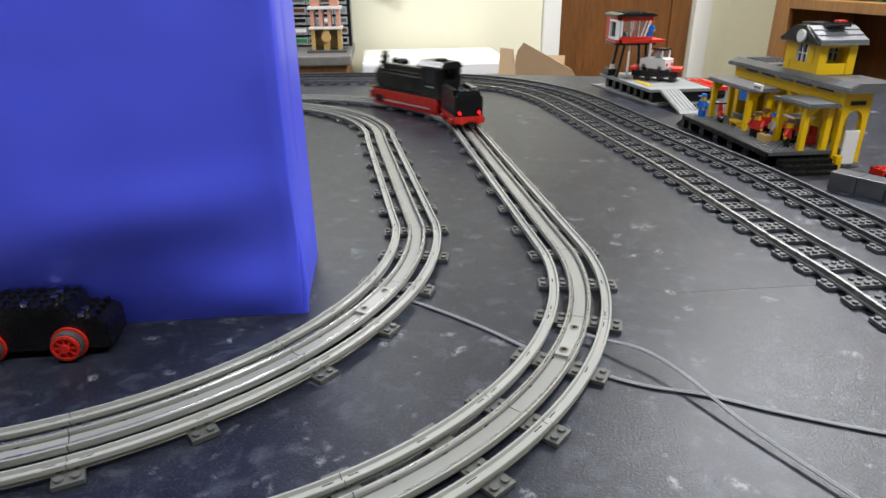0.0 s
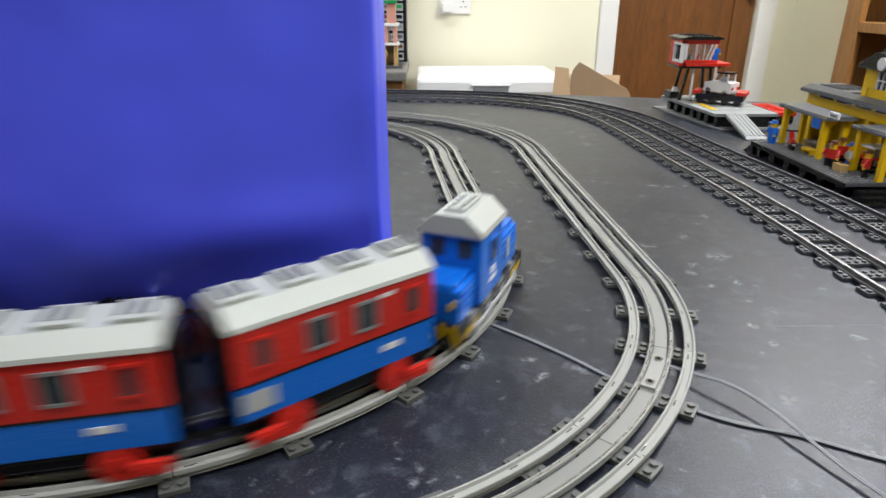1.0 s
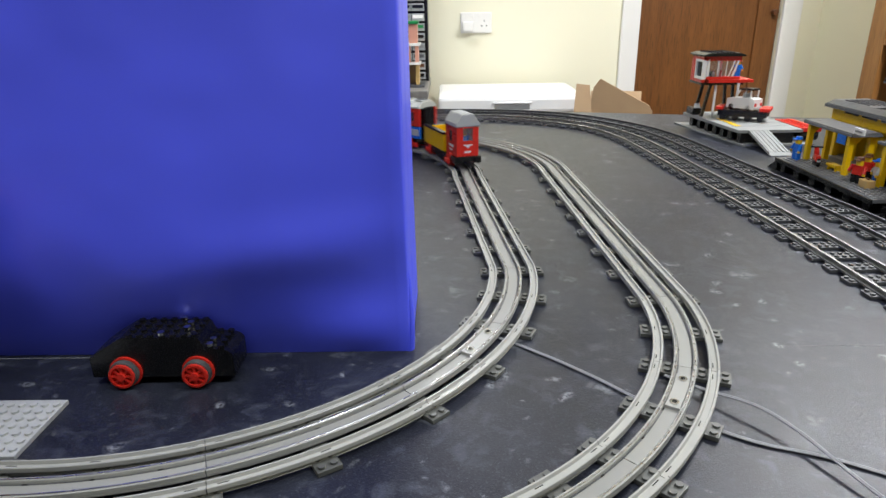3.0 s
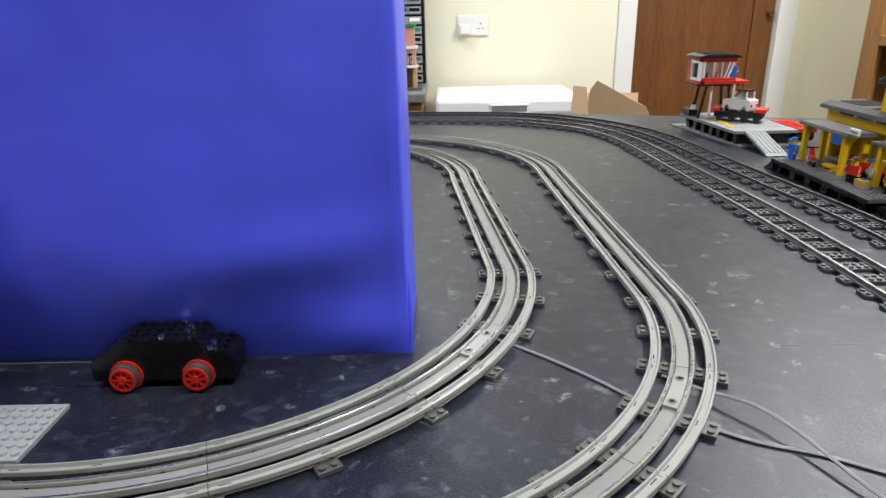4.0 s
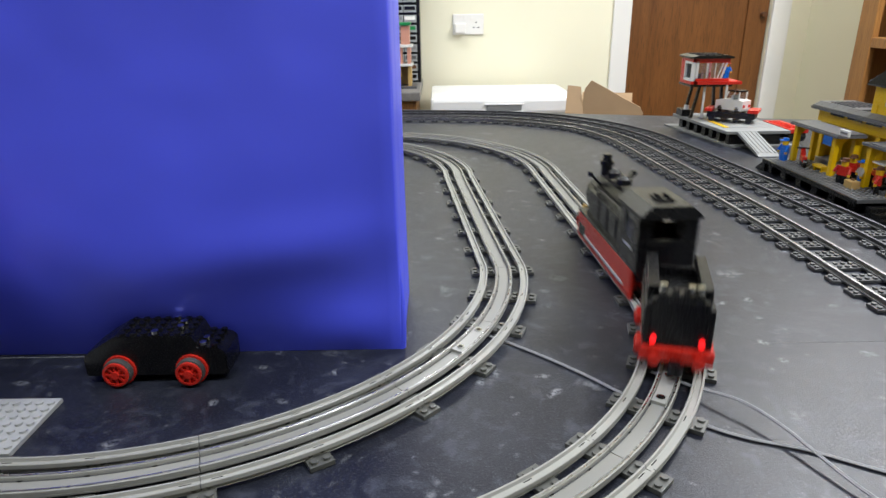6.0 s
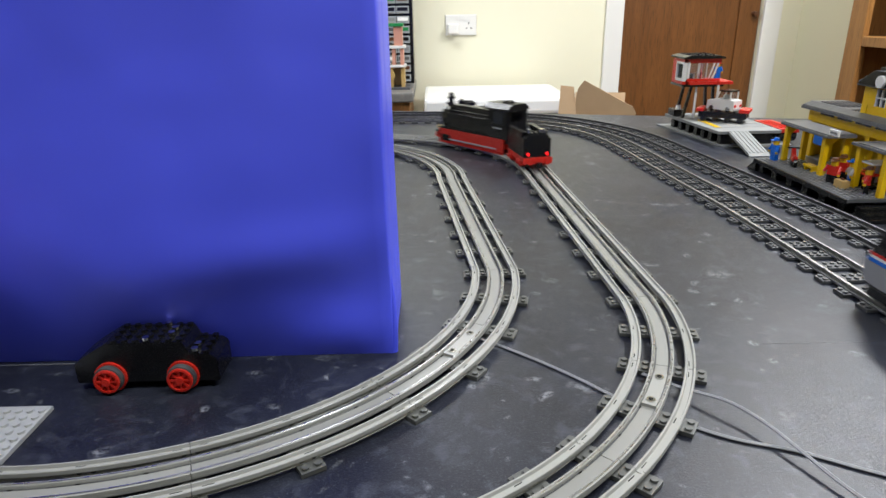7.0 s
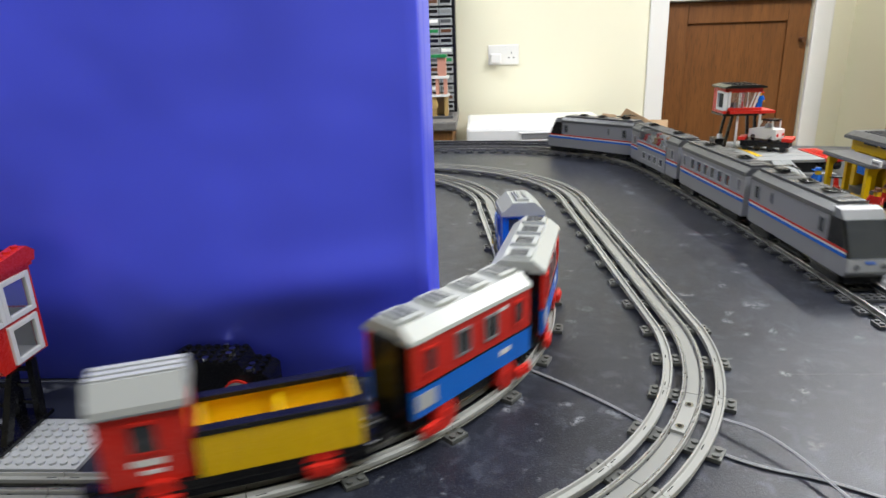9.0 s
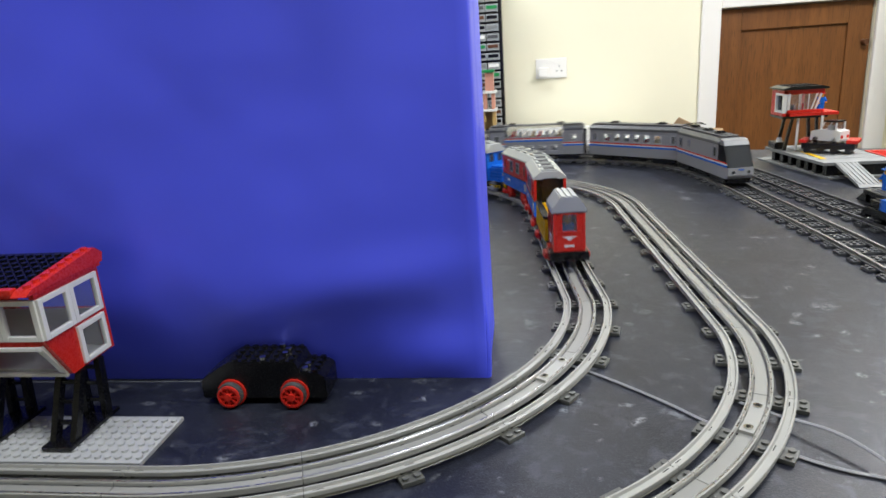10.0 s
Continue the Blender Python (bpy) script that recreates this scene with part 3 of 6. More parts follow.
def build_shunter():
    t = thing("shunting_engine", "toy brick blue diesel shunting locomotive with off-white cab roof", "locomotive")
    L = 0.152
    part("chassis", box(-L / 2, L / 2, -0.0235, 0.0235, 0.0185, 0.0245, 0.0006), BLACK, t)
    cab0, cab1 = -0.038, 0.016

    def hood(a, b, z1):
        for k in range(4):
            z = 0.0247 + (z1 - 0.0247) * k / 4
            part("hood_side", box(a, b, -0.0195 + 0.0003 * (k % 2), 0.0195 - 0.0003 * (k % 2), z, z + (z1 - 0.0247) / 4 - 0.0002, 0.0004), BLUE, t)
        top = box(a + 0.001, b - 0.001, -0.0155, 0.0155, z1, z1 + 0.003, 0.0005)
        part("hood_top", top, BLUE, t)
        for k in range(3):
            for s in (-1, 1):
                y0, y1 = sorted((s * 0.0195, s * 0.0207))
                part("louvre", box(a + 0.004, b - 0.004, y0, y1, z1 - 0.0045 - 0.0045 * k, z1 - 0.002 - 0.0045 * k, 0.0004), BLUE, t)
    hood(-L / 2 + 0.004, cab0 - 0.0005, 0.046)
    hood(cab1 + 0.0005, L / 2 - 0.004, 0.050)
    walls("cab_wall", t, BLUE, box(cab0, cab1, -0.0235, -0.0195, 0.0247, 0.070), box(cab0, cab1, 0.0195, 0.0235, 0.0247, 0.070), box(cab0, cab0 + 0.004, -0.0194, 0.0194, 0.0247, 0.070), box(cab1 - 0.004, cab1, -0.0194, 0.0194, 0.0247, 0.070))
    for s in (-1, 1):
        window(t, (cab0 + cab1) / 2 + 0.003, 0.054, 0.016, 0.018, 0.0235, s, BLUE, DARKPANE)
        decal("emblem", (cab0 + cab1) / 2 + 0.003, s, 0.0405, 0.010, 0.0045, 0.0235, WHITE, t, "white printed emblem")
        decal("lettering", (cab0 + cab1) / 2 + 0.003, s, 0.0345, 0.017, 0.003, 0.0235, WHITE, t, "white lettering bar")
        for k in range(4):
            for x in (-0.058, 0.058):
                xx = x + 0.0075 * (k - 1.5)
                part("hazard_mark", prism([(xx - 0.003, 0.0188), (xx, 0.0188), (xx + 0.003, 0.0242), (xx, 0.0242)], "y", *sorted((s * 0.0236, s * 0.024))), YELLOW, t)
        decal("grille", 0.042, s, 0.040, 0.007, 0.014, 0.0208, LGREY, t)
        for y in (-0.011, 0.011):
            x = cab1 + 0.0003 if s > 0 else cab0 - 0.0003
            part("cab_window", box(*sorted((x, x - s * 0.0015)), y - 0.0055, y + 0.0055, 0.055, 0.067, 0), DARKPANE, t)
    part("cab_roof", prism([(-0.0255, 0.0702), (0.0255, 0.0702), (0.0245, 0.0735), (0.012, 0.083), (-0.012, 0.083), (-0.0245, 0.0735)], "x", cab0 - 0.003, cab1 + 0.003), CREAMROOF, t)
    rv = box(cab0 + 0.006, cab1 - 0.006, -0.0075, 0.0075, 0.0831, 0.0853, 0.0006)
    studs(rv, cab0 + 0.013, 4, -0.004, 2, 0.0853)
    part("roof_vent", rv, CREAMROOF, t)
    for s in (-1, 1):
        x0, x1 = sorted((s * (L / 2 - 0.0005), s * (L / 2 + 0.003)))
        part("buffer_beam", box(x0, x1, -0.0235, 0.0235, 0.0165, 0.0262, 0.0005), BLACK, t)
        for k in range(5):
            y = -0.019 + 0.0095 * k
            xx = s * (L / 2 + 0.0032)
            st = prism([(y - 0.0045, 0.0168), (y + 0.0005, 0.0168), (y + 0.0045, 0.026), (y - 0.0005, 0.026)], "x", *sorted((xx, xx + s * 0.0004)))
            part("hazard_stripe", st, YELLOW, t)
        for sy in (-1, 1):
            part("lamp", cy(bmesh.new(), s * (L / 2 - 0.006) - (0.003 if s < 0 else -0.0), sy * 0.014, 0.0365, 0.0028, 0.006, "x", 12), YELLOW, t)
        buffers(t, s * (L / 2 + 0.003), s)
        coupling(t, s * L / 2, s)
    for x in (-0.050, -0.017, 0.017, 0.050):
        wheel_pair(t, x, 0.0105, MGREY)
    for s in (-1, 1):
        y0, y1 = sorted((s * 0.0242, s * 0.0262))
        rod = box(-0.052, 0.052, y0, y1, 0.0165, 0.0195, 0.0005)
        for x in (-0.050, -0.017, 0.017, 0.050):
            cy(rod, x, min(y0, y1), 0.018, 0.0042, 0.0022, "y", 12)
        part("side_rod", rod, LGREY, t)
    stretch(t, 0.0244, 1.188, 0.005)
    return t, L


VANROOF = plastic("weathered_grey_roof", (0.40, 0.41, 0.40), 0.3, 0.08)


def build_van():
    t = thing("brake_van", "toy brick wagon with yellow open hopper and red guard cabin", "wagon")
    L = 0.158
    part("chassis", box(-L / 2, L / 2, -0.0235, 0.0235, 0.0175, 0.0235, 0.0006), BLACK, t)
    c1 = -L / 2 + 0.052
    for s in (-1, 1):
        part("cabin_wall", box(-L / 2 + 0.002, c1, *sorted((s * 0.0192, s * 0.0155)), 0.0237, 0.0645, 0.0005), RED, t)
        window(t, -L / 2 + 0.027, 0.050, 0.017, 0.018, 0.0192, s, RED, DARKPANE)
        decal("lettering", -L / 2 + 0.027, s, 0.0365, 0.019, 0.0035, 0.0192, WHITE, t, "white lettering bar")
        decal("lettering", -L / 2 + 0.029, s, 0.031, 0.013, 0.0022, 0.0192, WHITE, t, "white lettering bar")
    part("cabin_end", joined(box(-L / 2 + 0.002, -L / 2 + 0.006, -0.0154, 0.0154, 0.0237, 0.0444, 0.0005), box(-L / 2 + 0.002, -L / 2 + 0.006, -0.0154, -0.0086, 0.0445, 0.0645, 0.0005), box(-L / 2 + 0.002, -L / 2 + 0.006, 0.0086, 0.0154, 0.0445, 0.0645, 0.0005)), RED, t)
    part("cabin_end", box(c1 - 0.004, c1, -0.0154, 0.0154, 0.0237, 0.0645, 0.0005), RED, t)
    # window, emblem and number on the rear end
    xe = -L / 2 + 0.002
    part("end_window", joined(box(xe - 0.001, xe + 0.0005, -0.0105, -0.0085, 0.0425, 0.0635, 0.0004), box(xe - 0.001, xe + 0.0005, 0.0085, 0.0105, 0.0425, 0.0635, 0.0004), box(xe - 0.001, xe + 0.0005, -0.0084, 0.0084, 0.0425, 0.0445, 0.0004), box(xe - 0.001, xe + 0.0005, -0.0084, 0.0084, 0.0615, 0.0635, 0.0004)), RED, t)
    part("end_pane", box(xe - 0.0009, xe - 0.0006, -0.0085, 0.0085, 0.0445, 0.0615, 0), PANE, t)
    emb = prism([(-0.009, 0.0395), (0.009, 0.0395), (0.0035, 0.0375), (0.0015, 0.0355), (-0.0015, 0.0355), (-0.0035, 0.0375)], "x", xe - 0.0006, xe - 0.0002)
    part("emblem", emb, WHITE, t, "white printed winged emblem")
    part("lettering", box(xe - 0.0006, xe - 0.0002, -0.006, 0.006, 0.0285, 0.0308, 0), WHITE, t, "white number bar")
    part("driver_body", box(-L / 2 + 0.014, -L / 2 + 0.021, -0.0075, 0.0075, 0.0237, 0.050, 0.001), BLUE, t)
    part("driver_head", cy(bmesh.new(), -L / 2 + 0.0175, 0, 0.0502, 0.0047, 0.009, "z", 12), SKIN, t)
    part("cabin_roof", prism([(-0.021, 0.0647), (0.021, 0.0647), (0.0202, 0.068), (0.0105, 0.079), (-0.0105, 0.079), (-0.0202, 0.068)], "x", -L / 2, c1 + 0.002), VANROOF, t)
    part("roof_ridge", joined(*[box(-L / 2 + 0.001, c1 + 0.001, y - 0.0022, y + 0.0022, 0.0791, 0.0801, 0.0003) for y in (-0.0068, 0.0, 0.0068)]), LGREY, t)
    for s in (-1, 1):
        for k in range(7):
            x = c1 + 0.012 + 0.0133 * k
            part("hopper_rib", box(x - 0.001, x + 0.001, *sorted((s * 0.0235, s * 0.0243)), 0.0240, 0.0468, 0.0003), YELLOW, t)
    part("roof_edge", box(-L / 2 + 0.0005, c1 + 0.001, -0.0213, 0.0213, 0.0635, 0.0646, 0), MGREY, t)
    h0, h1 = c1 + 0.003, L / 2 - 0.004
    for s in (-1, 1):
        part("hopper_side", box(h0, h1, *sorted((s * 0.0235, s * 0.0205)), 0.0237, 0.047, 0.0005), YELLOW, t)
        part("hopper_rim", box(h0 - 0.001, h1 + 0.001, *sorted((s * 0.0245, s * 0.0165)), 0.0472, 0.0502, 0.0005), BLACK, t)
    part("hopper_end", box(h0, h0 + 0.003, -0.0204, 0.0204, 0.0237, 0.047, 0.0005), YELLOW, t)
    part("hopper_end", box(h1 - 0.003, h1, -0.0204, 0.0204, 0.0237, 0.047, 0.0005), YELLOW, t)
    part("hopper_divider", box((h0 + h1) / 2 - 0.002, (h0 + h1) / 2 + 0.002, -0.0204, 0.0204, 0.0237, 0.044, 0.0005), YELLOW, t)
    part("hopper_floor", box(h0 + 0.003, h1 - 0.003, -0.0204, 0.0204, 0.0237, 0.027, 0), YELLOW, t)
    for x in (-0.0475, 0.0475):
        wheel_pair(t, x, 0.0112)
        bogie_box(t, x, 0.02, RED)
    for s in (-1, 1):
        buffers(t, s * L / 2, s), coupling(t, s * L / 2, s)
    stretch(t, 0.0234, 1.214, 0.005)
    return t, L


ENGINE = plastic("engine_black", (0.006, 0.006, 0.007), 0.26, 0.02)


def build_steam():
    t = thing("steam_engine", "toy brick black steam locomotive with red frames and wheels", "locomotive")
    L = 0.21
    f, r = L / 2, -L / 2
    part("frame", box(r + 0.01, f - 0.004, -0.014, 0.014, 0.017, 0.0285, 0.0006), RED, t)
    for s in (-1, 1):
        part("frame_side", box(r + 0.012, f - 0.012, *sorted((s * 0.0265, s * 0.0235)), 0.0095, 0.0362, 0.0006), RED, t)
        part("running_board", box(r + 0.055, f - 0.01, *sorted((s * 0.0262, s * 0.0145)), 0.0364, 0.0388, 0.0005), BLACK, t)
        part("water_tank", box(r + 0.0525, f - 0.034, *sorted((s * 0.0222, s * 0.0142)), 0.039, 0.0625, 0.0006), BLACK, t)
        part("handrail", cy(bmesh.new(), r + 0.06, s * 0.0178, 0.0668, 0.0011, 0.125, "x", 8), BLACK, t)
        part("cylinder_box", box(f - 0.045, f - 0.018, *sorted((s * 0.027, s * 0.018)), 0.014, 0.0268, 0.001), BLACK, t)
        rod = box(r + 0.03, f - 0.045, *sorted((s * 0.0285, s * 0.0268)), 0.0172, 0.0198, 0.0004)
        part("side_rod", rod, LGREY, t)
        part("lettering", box(r + 0.018, r + 0.04, *sorted((s * 0.0262, s * 0.0266)), 0.0515, 0.0535, 0), LGREY, t, "small grey lettering bar")
        for x in (r + 0.075, r + 0.105, r + 0.135):
            part("boiler_band", box(x, x + 0.004, *sorted((s * 0.0222, s * 0.0231)), 0.041, 0.0605, 0.0004), BLACK, t)
        for k in range(3):
            x = r + 0.016 + 0.011 * k
            part("step", box(x, x + 0.007, *sorted((s * 0.0266, s * 0.0282)), 0.014, 0.0165, 0.0004), RED, t)
    bm = cy(bmesh.new(), r + 0.05, 0, 0.0525, 0.017, f - 0.012 - (r + 0.05), "x", 16)
    part("boiler", bm, BLACK, t)
    part("boiler_top", prism([(-0.0150, 0.062), (0.0150, 0.062), (0.0085, 0.0745), (-0.0085, 0.0745)], "x", r + 0.05, f - 0.03), ENGINE, t)
    part("smokebox", cy(bmesh.new(), f - 0.03, 0, 0.0525, 0.019, 0.02, "x", 16), BLACK, t)
    part("smokebox_door", cy(bmesh.new(), f - 0.01, 0, 0.0525, 0.014, 0.004, "x", 16, 0.010), BLACK, t)
    st = cy(bmesh.new(), f - 0.02, 0, 0.0705, 0.0062, 0.012, "z", 14)
    cy(st, f - 0.02, 0, 0.0825, 0.0078, 0.004, "z", 14)
    cy(st, f - 0.02, 0, 0.0865, 0.005, 0.006, "z", 14)
    part("chimney", st, BLACK, t)
    for x in (f - 0.052, f - 0.082):
        dm = cy(bmesh.new(), x, 0, 0.0767, 0.0078, 0.005, "z", 14)
        cy(dm, x, 0, 0.0817, 0.0065, 0.003, "z", 14, 0.003)
        part("steam_dome", dm, BLACK, t)
    for s in (-1, 1):
        arm = box(-0.006, 0.006, -0.0012, 0.0012, 0.0, 0.017, 0.0005)
        bmesh.ops.transform(arm, matrix=pose(f - 0.04, s * 0.0125, 0.068, -s * 48, 0, 0), verts=arm.verts)
        part("smoke_deflector", arm, BLACK, t)
        part("deflector_stud", cy(bmesh.new(), f - 0.042, s * 0.0245, 0.0765, 0.0026, 0.004, "z", 10), BLACK, t)
    part("whistle", cy(bmesh.new(), r + 0.062, 0.005, 0.0722, 0.0018, 0.011, "z", 8), CHROME, t, "chrome whistle")
    c0, c1 = r + 0.004, r + 0.052
    for s in (-1, 1):
        y = s * 0.0262
        part("cab_side", joined(box(c0, c1, *sorted((y, y - s * 0.004)), 0.0364, 0.058), box(c0, c0 + 0.012, *sorted((y, y - s * 0.004)), 0.0582, 0.079), box(c1 - 0.012, c1, *sorted((y, y - s * 0.004)), 0.0582, 0.079)), BLACK, t)
        part("cab_window", box(c0 + 0.0122, c1 - 0.0122, *sorted((y - s * 0.001, y - s * 0.003)), 0.0582, 0.079, 0), DARKPANE, t)
    part("cab_front", joined(box(c1 - 0.004, c1, -0.022, 0.022, 0.0307, 0.064), box(c1 - 0.004, c1, -0.022, 0.022, 0.0745, 0.079)), BLACK, t)
    part("cab_back", joined(box(c0, c0 + 0.004, -0.022, 0.022, 0.0307, 0.062), box(c0, c0 + 0.004, -0.022, -0.014, 0.0622, 0.079), box(c0, c0 + 0.004, 0.014, 0.022, 0.0622, 0.079)), BLACK, t)
    part("cab_floor", box(c0 + 0.004, c1 - 0.004, -0.022, 0.022, 0.0287, 0.0317, 0), BLACK, t)
    roof = prism([(-0.0272, 0.0792), (0.0272, 0.0792), (0.0268, 0.0815), (0.0170, 0.0885), (-0.0170, 0.0885), (-0.0268, 0.0815)], "x", c0 - 0.004, c1 + 0.012)
    part("cab_roof", roof, ENGINE, t)
    part("roof_hatch", studs(box(c0 + 0.012, c1 - 0.016, -0.0078, 0.0078, 0.0886, 0.0902, 0.0005), c0 + 0.018, 2, -0.004, 2, 0.0902), BLACK, t)
    part("buffer_beam", box(f - 0.004, f + 0.001, -0.0255, 0.0255, 0.0175, 0.0285, 0.0006), RED, t)
    part("front_platform", box(f - 0.03, f, -0.0255, 0.0255, 0.0287, 0.0315, 0.0005), BLACK, t)
    for s in (-1, 1):
        part("head_lamp", cy(bmesh.new(), f - 0.004, s * 0.016, 0.0355, 0.0036, 0.006, "x", 12), GOLD, t, "gold head lamp")
    buffers(t, f + 0.001, 1, BLACK), coupling(t, f, 1), coupling(t, r + 0.01, -1)
    for x in (-0.066, -0.03, 0.006):
        wheel_pair(t, x, 0.0118, RED)
    wheel_pair(t, 0.062, 0.0078, RED)
    stretch(t, 0.0287, 1.2)
    return t, L


def build_tender():
    t = thing("coal_tender", "toy brick black coal tender with red frame and red tail lamps", "tender")
    L = 0.095
    part("frame", box(-L / 2, L / 2, -0.0235, 0.0235, 0.019, 0.0285, 0.0006), RED, t)
    for s in (-1, 1):
        part("side", box(-L / 2 + 0.003, L / 2 - 0.003, *sorted((s * 0.0235, s * 0.0195)), 0.0287, 0.054, 0.0006), BLACK, t)
        part("coal_rail", box(-L / 2 + 0.018, L / 2 - 0.006, *sorted((s * 0.0225, s * 0.0145)), 0.0542, 0.061, 0.0006), BLACK, t)
        for k in range(4):
            part("side_rib", box(-L / 2 + 0.006, L / 2 - 0.006, *sorted((s * 0.0235, s * 0.0243)), 0.032 + 0.005 * k, 0.0338 + 0.005 * k, 0.0003), BLACK, t)
        lamp = cy(bmesh.new(), -L / 2 - 0.0012, s * 0.0165, 0.0335, 0.0022, 0.003, "x", 12)
        part("tail_lamp", lamp, TAIL, t, "lit red tail lamp")
    part("back", box(-L / 2 + 0.003, -L / 2 + 0.007, -0.0194, 0.0194, 0.0287, 0.058, 0.0006), BLACK, t)
    part("front", box(L / 2 - 0.007, L / 2 - 0.003, -0.0194, 0.0194, 0.0287, 0.052, 0.0006), BLACK, t)
    part("coal_floor", box(-L / 2 + 0.0071, L / 2 - 0.0071, -0.0194, 0.0194, 0.0287, 0.045, 0.0005), BLACK, t)
    cap = box(-L / 2 + 0.004, -L / 2 + 0.016, -0.0155, 0.0155, 0.0581, 0.061, 0.0005)
    studs(cap, -L / 2 + 0.010, 1, -0.012, 4, 0.061)
    part("tank_cap", cap, BLACK, t)
    for x, y in ((-L / 2 + 0.010, -0.0125), (-L / 2 + 0.010, 0.0125), (-L / 2 + 0.010, -0.0065)):
        part("coupling_bolt", cy(bmesh.new(), x, y, 0.0612, 0.003, 0.004, "z", 10), CHROME, t, "shiny metal contact stud")
    part("buffer_beam", box(-L / 2 - 0.001, -L / 2, -0.0255, 0.0255, 0.0185, 0.0285, 0.0003), RED, t)
    buffers(t, -L / 2 - 0.001, -1, RED), coupling(t, -L / 2, -1)
    for x in (-0.024, 0.024):
        wheel_pair(t, x, 0.0092)
        bogie_box(t, x, 0.02, RED)
    stretch(t, 0.0287, 1.25)
    return t, L


def stripes(t, half, x0, x1, z):
    for s in (-1, 1):
        for nm, mat, a, b in (("blue_stripe", BLUE, 0, 0.0038), ("white_stripe", WHITE, 0.0039, 0.0062), ("red_stripe", RED, 0.0063, 0.0088)):
            part(nm, box(x0, x1, *sorted((s * half, s * (half + 0.0005))), z + a, z + b, 0), mat, t)


def silver_base(t, L, bog):
    part("chassis", box(-L / 2 + 0.006, L / 2 - 0.006, -0.019, 0.019, 0.0165, 0.0215, 0.0005), BLACK, t)
    part("underframe_box", box(-0.03, 0.03, -0.021, 0.021, 0.0125, 0.0163, 0.0005), BLACK, t)
    for x in (-bog, bog):
        for s in (-1, 1):
            part("bogie_side", box(x - 0.028, x + 0.028, *sorted((s * 0.0245, s * 0.0215)), 0.0115, 0.0205, 0.0008), BLACK, t)
        wheel_pair(t, x - 0.016, 0.0072, DGREY), wheel_pair(t, x + 0.016, 0.0072, DGREY)


def window_band(t, x0, x1, holes, h, z0, za, zb, z1):
    """Both long sides: a solid strip below, one above, and pillars between the window holes."""
    for s in (-1, 1):
        y = sorted((s * h, s * (h - 0.004)))
        part("body_wall", box(x0, x1, *y, z0, za, 0.0005), LGREY2, t)
        part("window_lintel", box(x0, x1, *y, zb, z1, 0.0005), LGREY2, t)
        edges = [x0] + [e for x, w in holes for e in (x - w / 2, x + w / 2)] + [x1]
        for a, b in zip(edges[::2], edges[1::2]):
            part("window_pillar", box(a, b, *y, za + 0.0001, zb - 0.0001, 0.0003), LGREY2, t)
        for x, w in holes:
            window(t, x, (za + zb) / 2, w, zb - za, h - 0.0006, s, WINFRAME, PANE)


